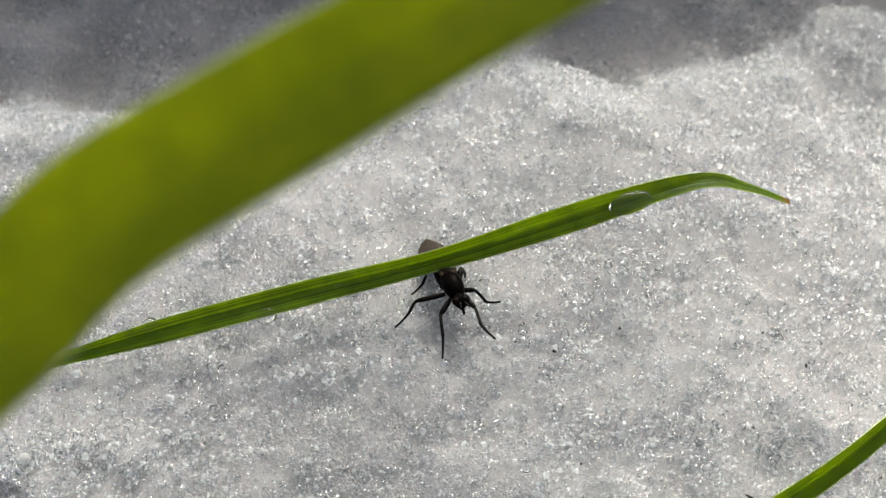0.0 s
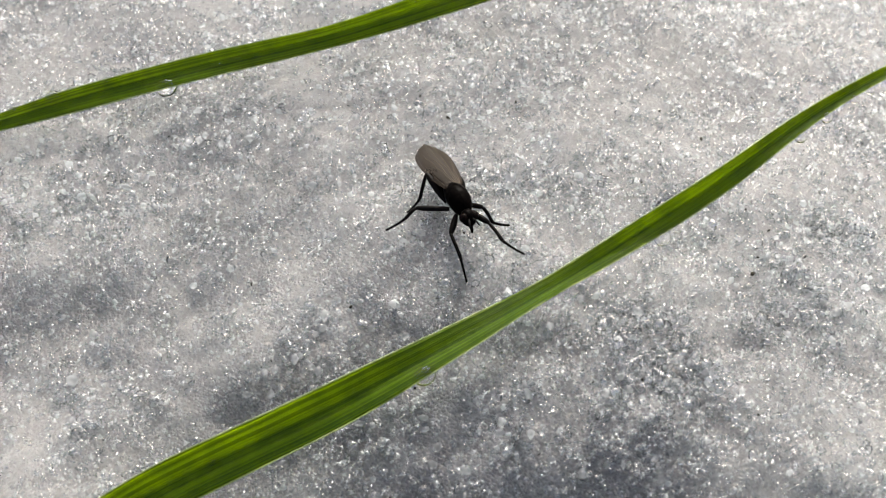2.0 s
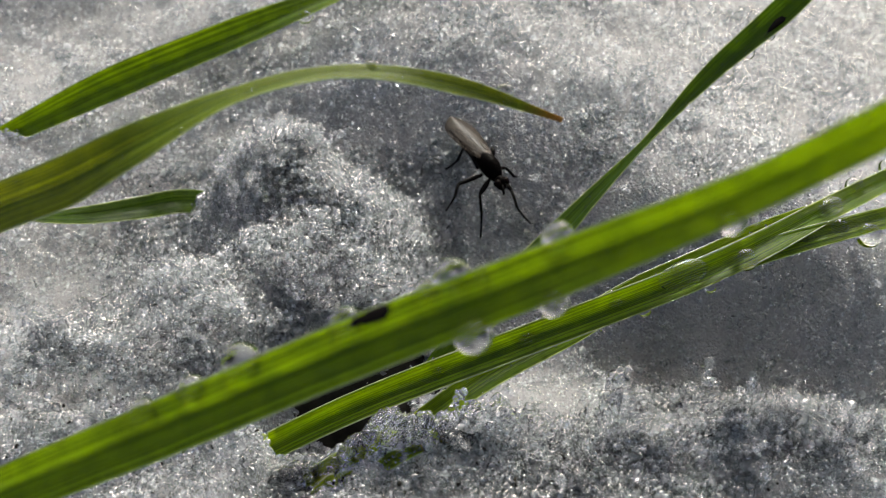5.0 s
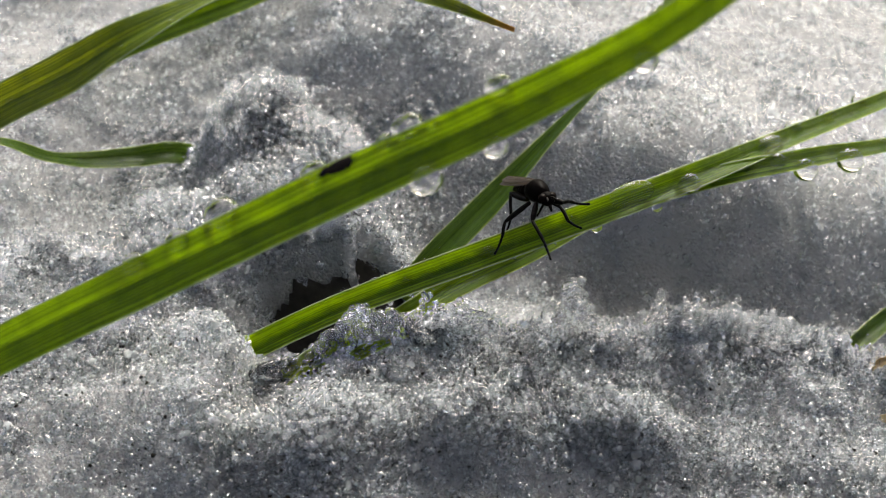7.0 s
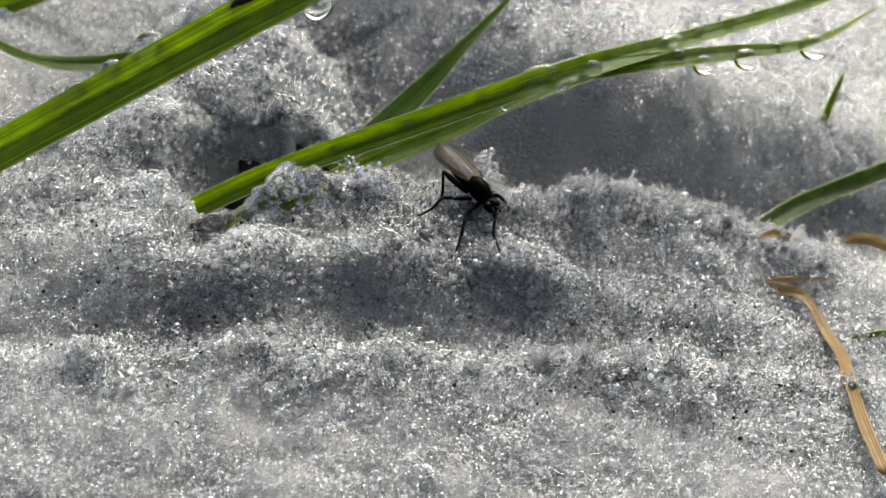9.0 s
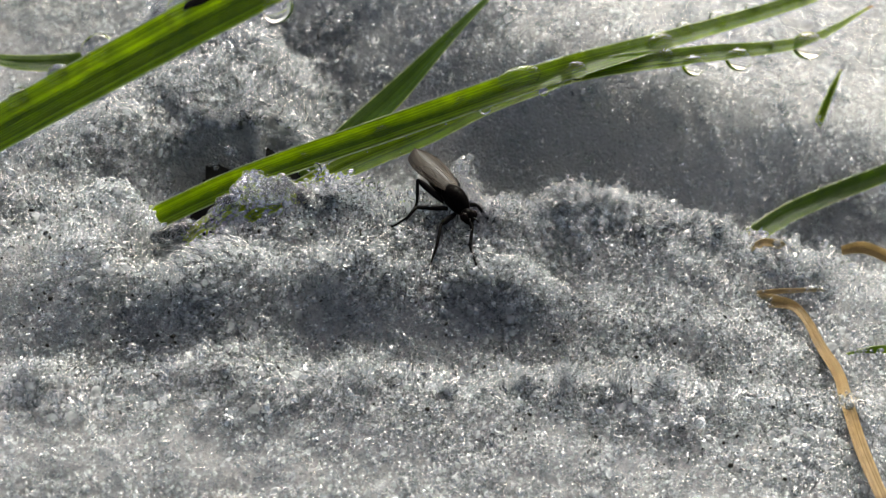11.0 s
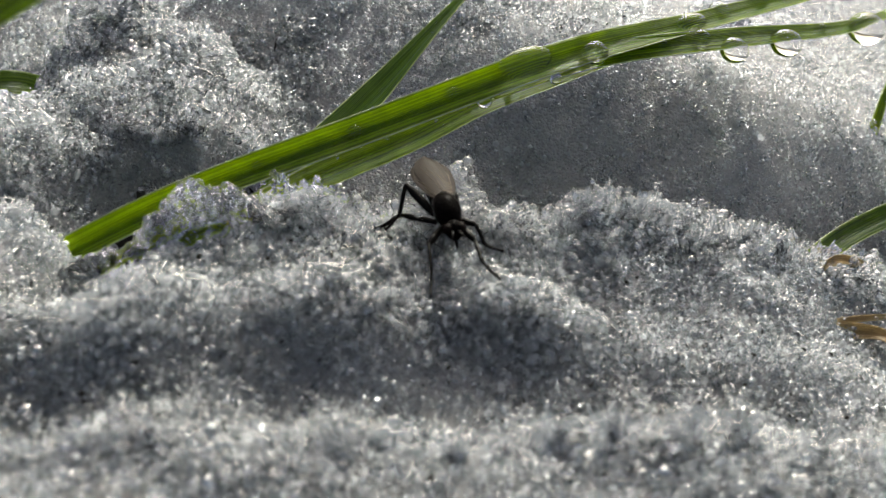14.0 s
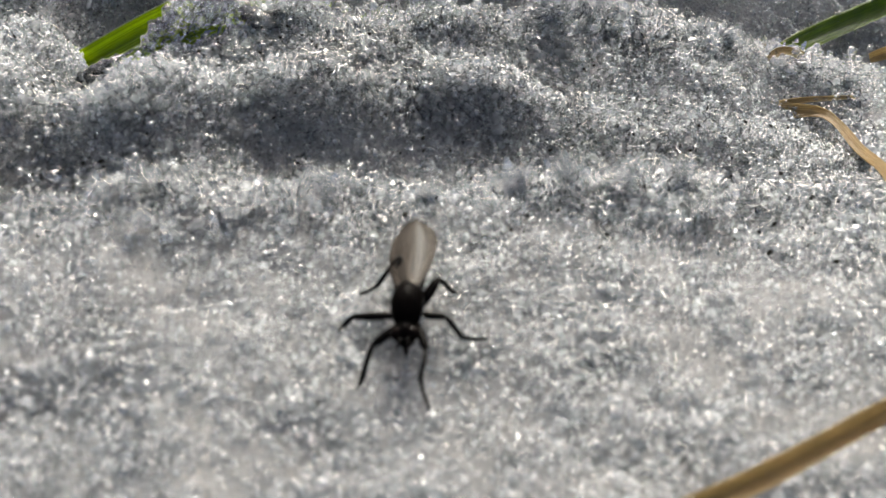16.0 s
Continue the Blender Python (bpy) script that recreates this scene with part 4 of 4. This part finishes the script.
# ---- frost fans: thin upright ice blades on the crests ----
def frost_fan(x, y, count, tall, seed):
    rng = random.Random(seed)
    base = new("frost_fan")
    base.location = (x * MM, y * MM, (float(snow(x, y)) + 0.15) * MM)
    for k in range(count):
        lean = -38 + 76 * (k + 0.5) / count + rng.uniform(-6, 6)
        h, w, d = tall * rng.uniform(0.6, 1.0), tall * rng.uniform(0.06, 0.13), tall * rng.uniform(0.03, 0.06)
        co = [(sx * w * q, sy * d * q, zz) for zz, q in ((0, 0.5), (h * 0.75, 1.0), (h, 0.35)) for sx, sy in ((-1, -1), (1, -1), (1, 1), (-1, 1))]
        faces = [(0, 3, 2, 1), (8, 9, 10, 11)] + [(b + j, b + (j + 1) % 4, b + 4 + (j + 1) % 4, b + 4 + j) for b in (0, 4) for j in range(4)]
        ob = mesh_object("ice_blade", np.array(co) * MM, faces, FROST, base, smooth=False)
        ob.matrix_basis = pose(rng.uniform(-0.2, 0.2) * MM, rng.uniform(-0.15, 0.15) * MM, 0, rng.uniform(-14, 14), lean, rng.uniform(-30, 30))
    return tagged(base, "fan of thin clear frost blades on a snow crest", "frost", "frost fans on the crests")


for k, (x, y, count, tall) in enumerate(((33.0, -17.1, 9, 2.1), (35.8, -16.5, 9, 2.3), (38.5, -16.0, 8, 1.8), (41.3, -15.6, 7, 2.1), (24.5, -19.2, 7, 1.8), (44.5, -15.2, 6, 1.6),
                                         (36.4, -0.8, 5, 1.7), (40.2, 0.2, 6, 1.3), (42.6, 0.8, 5, 1.5), (31.0, -3.4, 4, 1.1), (29.0, -18.8, 5, 1.5), (33.6, -2.2, 5, 1.9), (35.2, -1.2, 6, 1.6), (38.2, -0.2, 6, 2.0), (39.2, 0.1, 4, 1.4), (44.2, 1.2, 5, 1.7), (46.3, 1.6, 6, 1.9), (48.6, 2.1, 5, 1.6), (50.4, 2.5, 4, 1.5), (21.5, -5.0, 4, 1.2))):
    frost_fan(x, y, count, tall, 100 + k)


# ---- dark specks for gaps between grains, and plant scraps on the snow ----
def build_specks():
    rng = np.random.default_rng(5)
    n = 1700
    x = np.where(rng.random(n) < 0.8, rng.uniform(-6, 50, n), rng.uniform(-25, 40, n))
    y = np.where(rng.random(n) < 0.85, rng.uniform(-22, -4, n), rng.uniform(10, 60, n))
    r = 0.025 + 0.06 * rng.random(n) ** 3
    z = snow(x, y) + 0.2 + 0.15 * rng.random(n)
    size = r[:, None] * rng.uniform(0.25, 2.4, (n, 3)) * MM
    tv, tf = pebble(rng, 1, 0.3, 6)
    # black bits put in where gaps between clear ice grains look dark
    g = bulk("gap_specks", tv, tf, np.stack([x, y, z], -1) * MM, size, turns(rng, n), GAP_SHADE, False)
    tagged(g, "tiny black specks for dark gaps between wet snow grains", "dirt", kind="stuff")


build_specks()


def cleft_shade():
    """A near-black sheet that stands for the cleft's deep shade, a few millimetres below the snow."""
    n, m = 48, 32
    X, Y = np.meshgrid(np.linspace(6.5, 19.5, n), np.linspace(-1.2, 8.2, m))
    Z = snow(X, Y) + 8.5 * hole(X, Y) - 2.4 + 0.25 * rough(X, Y, 0.9, 41) + 0.15 * rough(X, Y, 0.4, 42)
    Z = np.where(hole(X, Y) < 0.05, Z - 1.5, Z)
    idx = np.arange(n * m).reshape(m, n)
    quads = np.stack([idx[:-1, :-1], idx[:-1, 1:], idx[1:, 1:], idx[1:, :-1]], -1).reshape(-1, 4)
    co = np.stack([X, Y, Z], -1).reshape(-1, 3) * MM
    return tagged(mesh_object("cleft_shade", co, quads.tolist(), GAP_SHADE), "dark sheet standing for deep shade in the snow cleft", "soil")


cleft_shade()


def plant_scrap(points, radii, label):
    co, faces = tube(points, radii, 14, 6)
    return tagged(mesh_object("plant_scrap", co, faces, ROT), label, "plant scrap", "scraps frozen into the shelf's foot")


for k, (x, y, a, long) in enumerate(((14.2, 19.6, 20, 0.9), (15.6, 20.4, 80, 0.7), (16.6, 20.8, 150, 0.8), (13.0, 18.8, 110, 0.6), (11.6, 19.6, 40, 0.7), (18.0, 41.0, 160, 0.5))):
    dx, dy = math.cos(radians(a)) * long, math.sin(radians(a)) * long
    p = [(x + f * dx, y + f * dy, float(snow(x + f * dx, y + f * dy)) + 0.28) for f in (-0.5, -0.15, 0.2, 0.5)]
    plant_scrap(p, [0.03, 0.07, 0.06, 0.02], "dark sliver of plant frozen into the snow")


# ---- the fly: x ahead, z up, in its own millimetres ----
def lathe(profile, n=20, squash=(1.0, 1.0)):
    """A body round the x axis: (x, radius, z) rings."""
    co, faces = [], []
    for x, r, z in profile:
        for j in range(n):
            a = 2 * math.pi * j / n
            co.append((x, r * squash[0] * math.cos(a), z + r * squash[1] * math.sin(a)))
    for k in range(len(profile) - 1):
        for j in range(n):
            faces.append((k * n + j, (k + 1) * n + j, (k + 1) * n + (j + 1) % n, k * n + (j + 1) % n))
    faces += [tuple(range(n)), tuple((len(profile) - 1) * n + j for j in range(n))[::-1]]
    return np.array(co) * MM, faces


def wing(side, parent):
    n, m = 30, 12
    co, uv, faces = [], [], []
    for k in range(n + 1):
        s = k / n
        w = 2.35 * s ** 0.45 * max(0.0, 1 - s ** 4) ** 0.5 + 0.04
        for j in range(m + 1):
            u = j / m
            x = -0.25 - 5.2 * s
            y = side * (0.10 - 0.10 * s + w * (u - 0.45))
            z = 0.62 - 0.55 * s + 0.16 * math.sin(math.pi * u) * s ** 0.5 - 0.20 * u ** 3 * s ** 0.5 + (0.06 if side > 0 else 0.0)
            co.append((x, y, z))
            uv.append((u, s))
    for k in range(n):
        for j in range(m):
            a = k * (m + 1) + j
            faces.append((a, a + 1, a + m + 2, a + m + 1))
    co = np.array(co)
    ob = mesh_object("wing", co * MM, faces, WING, parent, uv=uv)
    ob["label"] = "smoky translucent wing"
    grid = co.reshape(n + 1, m + 1, 3)
    for u0, u1, upto in ((0.80, 0.98, 0.96), (0.74, 0.86, 0.97), (0.66, 0.70, 0.97), (0.58, 0.50, 0.96), (0.50, 0.28, 0.94), (0.42, 0.10, 0.85)):
        ks = np.linspace(1, int(n * upto), 8).astype(int)
        path = [grid[k, int(round((u0 + (u1 - u0) * k / n) * m))] + np.array((0, 0, 0.012)) for k in ks]
        vco, vf = tube(path, [0.024, 0.015, 0.008], 24, 5)
        mesh_object("vein", vco, vf, VEIN, ob)
    return ob


def leg(hip, knee, ankle, toe, femur, parent):
    hip, knee, ankle, toe = (np.array(p, float) for p in (hip, knee, ankle, toe))
    k, a, t = knee - hip, ankle - hip, toe - hip
    co, f = tube([(0, 0, 0), 0.35 * k, 0.75 * k, k], [0.13, femur * 1.15, femur * 1.1, 0.11], 18, 10)
    ob = mesh_object("leg", co, f, LEG, parent)
    co, f = tube([k, k + 0.5 * (a - k) + np.array((0, 0, 0.05)), a], [0.10, 0.115, 0.105, 0.115], 14, 8)
    mesh_object("tibia", co, f, LEG, ob)
    steps = [a + (t - a) * q + np.array((0, 0, -0.06 * math.sin(math.pi * q))) for q in np.linspace(0, 1, 6)]
    co, f = tube(steps, [0.08, 0.10, 0.07, 0.095, 0.065, 0.09, 0.06, 0.085, 0.06, 0.08, 0.06], 31, 8)
    mesh_object("tarsus", co, f, LEG, ob)
    ob.matrix_basis = Matrix.Translation(Vector(hip * MM))
    return ob


def build_fly():
    fly = new("fly")
    tagged(fly, "small black fly with smoky wings walking over snow", "fly")
    thorax = [(1.25, 0.18, 0.0), (1.12, 0.40, 0.04), (0.80, 0.60, 0.10), (0.35, 0.72, 0.16), (-0.05, 0.75, 0.18), (-0.50, 0.70, 0.14), (-0.9, 0.60, 0.08), (-1.2, 0.50, 0.02), (-1.4, 0.30, 0.0)]
    co, f = lathe(thorax, 22, (0.92, 1.0))
    mesh_object("thorax", co, f, CHITIN, fly)
    rings = [(-0.75, 0.40, 0.0)]
    for k in range(7):
        x = -0.85 - 0.42 * k
        r = 0.62 * math.sin(math.pi * (0.34 + 0.075 * k)) * (1 - 0.02 * k)
        rings += [(x, r * 0.95, -0.02 - 0.05 * k), (x - 0.16, r, -0.02 - 0.05 * k), (x - 0.36, r * 0.97, -0.02 - 0.05 * k)]
    rings += [(-3.95, 0.22, -0.36), (-4.05, 0.05, -0.37)]
    co, f = lathe(rings, 20, (1.0, 0.85))
    mesh_object("abdomen", co, f, CHITIN, fly)
    co, f = lathe([(2.02, 0.10, -0.22), (1.92, 0.30, -0.16), (1.72, 0.43, -0.08), (1.48, 0.45, -0.02), (1.25, 0.34, 0.02), (1.05, 0.20, 0.05)], 18, (1.05, 0.95))
    head = mesh_object("head", co, f, CHITIN, fly)
    for sgn in (-1, 1):
        co, f = lathe([(1.92, 0.05, 0), (1.84, 0.20, 0), (1.66, 0.30, 0), (1.46, 0.27, 0), (1.32, 0.12, 0)], 14)
        eye = mesh_object("eye", co + np.array((0, sgn * 0.30, 0.05)) * MM, f, EYE_BLACK, head)
        co, f = tube([(1.85, sgn * 0.12, 0.08), (2.15, sgn * 0.20, 0.10), (2.45, sgn * 0.30, -0.02)], [0.05, 0.065, 0.05, 0.06, 0.03], 20, 7)
        mesh_object("antenna", co, f, LEG, head)
    co, f = tube([(1.85, 0, -0.32), (2.05, 0, -0.55), (2.12, 0, -0.75)], [0.13, 0.10, 0.06], 10, 8)
    mesh_object("mouthpart", co, f, LEG, head)
    wing(-1, fly)
    wing(1, fly)
    legs = []
    # fore, middle and hind leg of its left, then of its right side: hip, knee, ankle, toe
    legs.append(leg((0.75, 0.42, -0.35), (2.06, 0.12, -0.57), (3.24, -0.75, -0.87), (4.72, -1.12, -1.09), 0.17, fly))
    legs.append(leg((0.05, 0.55, -0.42), (0.48, 1.39, -0.49), (1.2, 1.78, -1.16), (1.67, 2.71, -1.23), 0.14, fly))
    legs.append(leg((-0.55, 0.50, -0.40), (-1.65, 1.0, 0.15), (-2.15, 1.5, -0.75), (-2.8, 1.8, -1.55), 0.20, fly))
    legs.append(leg((0.75, -0.42, -0.35), (1.12, -1.65, -0.53), (2.25, -2.53, -1.01), (3.27, -3.58, -1.50), 0.17, fly))
    legs.append(leg((0.05, -0.55, -0.42), (-0.79, -2.33, -0.38), (-0.47, -3.1, -0.64), (-0.4, -4.38, -1.03), 0.15, fly))
    legs.append(leg((-0.55, -0.50, -0.40), (-2.16, -1.63, 0.62), (-1.1, -2.15, -0.37), (-0.68, -3.01, -0.98), 0.20, fly))
    return fly, legs


FLY, LEGS = build_fly()


def motions():
    """The fly walks off the shelf, over the folded blade, rests on the rim and comes down to the lens."""
    one = [(0.0, 0.6, 54.6, 42.0, -10, -71), (0.2, 0.8, 55.3, 42.0, -10, -73), (0.4, 0.5, 54.3, 42.0, -10, -73), (0.6, 1.8, 50.4, 41.6, -13, -70), (0.8, 3.4, 48.9, 41.5, -19, -60), (1.0, 4.3, 48.3, 41.4, -17, -60),
           (1.2, 5.4, 49.3, 41.3, -6, -56), (1.5, 5.6, 47.1, 41.2, -5, -56), (1.8, 7.4, 40.8, 40.8, 0, -66), (2.0, 7.8, 41.3, 40.9, 1, -67), (2.2, 8.9, 37.9, 40.3, 0, -68), (2.5, 11.6, 30.7, 39.9, 6, -63)]
    two = [(2.6, 13.8, 29.8, 39.5, 10, -58), (2.8, 15.1, 28.9, 39.0, 16, -50), (3.0, 15.5, 29.0, 38.9, 22, -47), (3.2, 15.5, 28.1, 38.4, 24, -54), (3.5, 15.1, 24.9, 35.9, 48, -86), (3.8, 14.8, 23.9, 34.9, 28, -75),
           (4.0, 16.7, 23.6, 34.9, 11, -47), (4.2, 19.41, 21.52, 33.57, 18, -46), (5.2, 20.57, 18.2, 31.61, 16, -58), (6.3, 21.06, 15.42, 30.06, 13, -66), (6.6, 23.8, 6.6, 32.0, -14, -54), (6.8, 25.6, 1.4, 34.6, -14, -60)]
    three = [(7.0, 26.5, 1.1, 34.7, -17, -68), (7.2, 26.3, 1.1, 34.8, -17, -68), (7.4, 26.2, 0.9, 34.5, -15, -68), (7.6, 26.8, -2.2, 32.2, 10, -66), (7.8, 27.3, -3.6, 30.2, 28, -56), (8.0, 28.6, -3.2, 29.9, 38, -45),
             (8.2, 28.2, -3.6, 29.8, 26, -50), (8.4, 28.6, -4.9, 28.9, 15, -55), (8.6, 28.65, -5.05, 28.75, 14, -55.5), (9.0, 28.68, -5.1, 28.72, 14.5, -55), (11.3, 28.65, -5.2, 28.75, 15, -55), (12.5, 28.68, -5.25, 28.78, 15.5, -54.5), (13.4, 28.5, -5.3, 28.9, 11, -59), (13.8, 28.3, -5.3, 29.2, 8, -66)]
    four = [(14.0, 28.4, -6.1, 29.1, 7.5, -75), (14.1, 28.5, -7.0, 28.3, 8, -79), (14.3, 28.85, -11.04, 27.04, 18, -80), (14.5, 30.21, -12.94, 25.1, 41, -63), (14.7, 31.52, -16.33, 24.89, 24, -77), (14.9, 28.93, -18.15, 25.03, 0, -110), (15.1, 28.36, -18.99, 24.95, -1, -114),
            (15.4, 28.47, -20.58, 25.22, -5, -103), (15.7, 28.9, -25.67, 24.04, 3, -94), (16.0, 28.71, -27.89, 23.37, 11.5, -91.7)]
    walk(FLY, [(t, pose(x * MM, y * MM, z * MM, 0, p, w)) for t, x, y, z, p, w in one + two + three + four])
    # the legs swing in two tripods while it walks, and stand while it rests
    calm = ((0.0, 0.4), (0.5, 1.0), (1.12, 0.0), (1.45, 0.0), (1.6, 1.0), (6.85, 1.0), (7.0, 0.0), (7.35, 0.0), (7.5, 1.0), (8.4, 1.0), (8.7, 0.0), (13.8, 0.0), (14.0, 1.0), (16.0, 1.0))
    # on the go each leg stands turned from where it rests, by so many degrees
    go_turn = (35, 20, 0, 25, 10, -35)
    stride = ((0.0, 1.0), (8.1, 1.0), (8.5, 0.0), (13.8, 0.0), (14.2, 1.0), (16.0, 1.0))
    # how far it stands up on its legs, in degrees
    stand = ((0.0, 12.0), (6.7, 12.0), (6.9, 38.0), (7.45, 38.0), (7.7, 12.0), (8.1, 12.0), (8.5, 0.0), (13.8, 0.0), (14.2, 12.0), (16.0, 12.0))
    for k, ob in enumerate(LEGS):
        sgn, which, turn = (1 if k < 3 else -1), k % 3, 0.0 if k in (0, 2, 4) else math.pi
        hip = ob.location.copy()
        rows, phase = [], turn
        for step in range(161):
            t = step / 10
            go = float(np.interp(t, *zip(*calm)))
            phase += 2 * math.pi * 0.24 * go
            swing = go * (20, 24, 16)[which] * math.sin(phase)
            lift = go * 9 * max(0.0, math.cos(phase)) - float(np.interp(t, *zip(*stand)))
            rows.append((t, pose(hip.x, hip.y, hip.z, sgn * lift, 0, go_turn[k] * float(np.interp(t, *zip(*stride))) - sgn * swing)))
        walk(ob, rows)


motions()
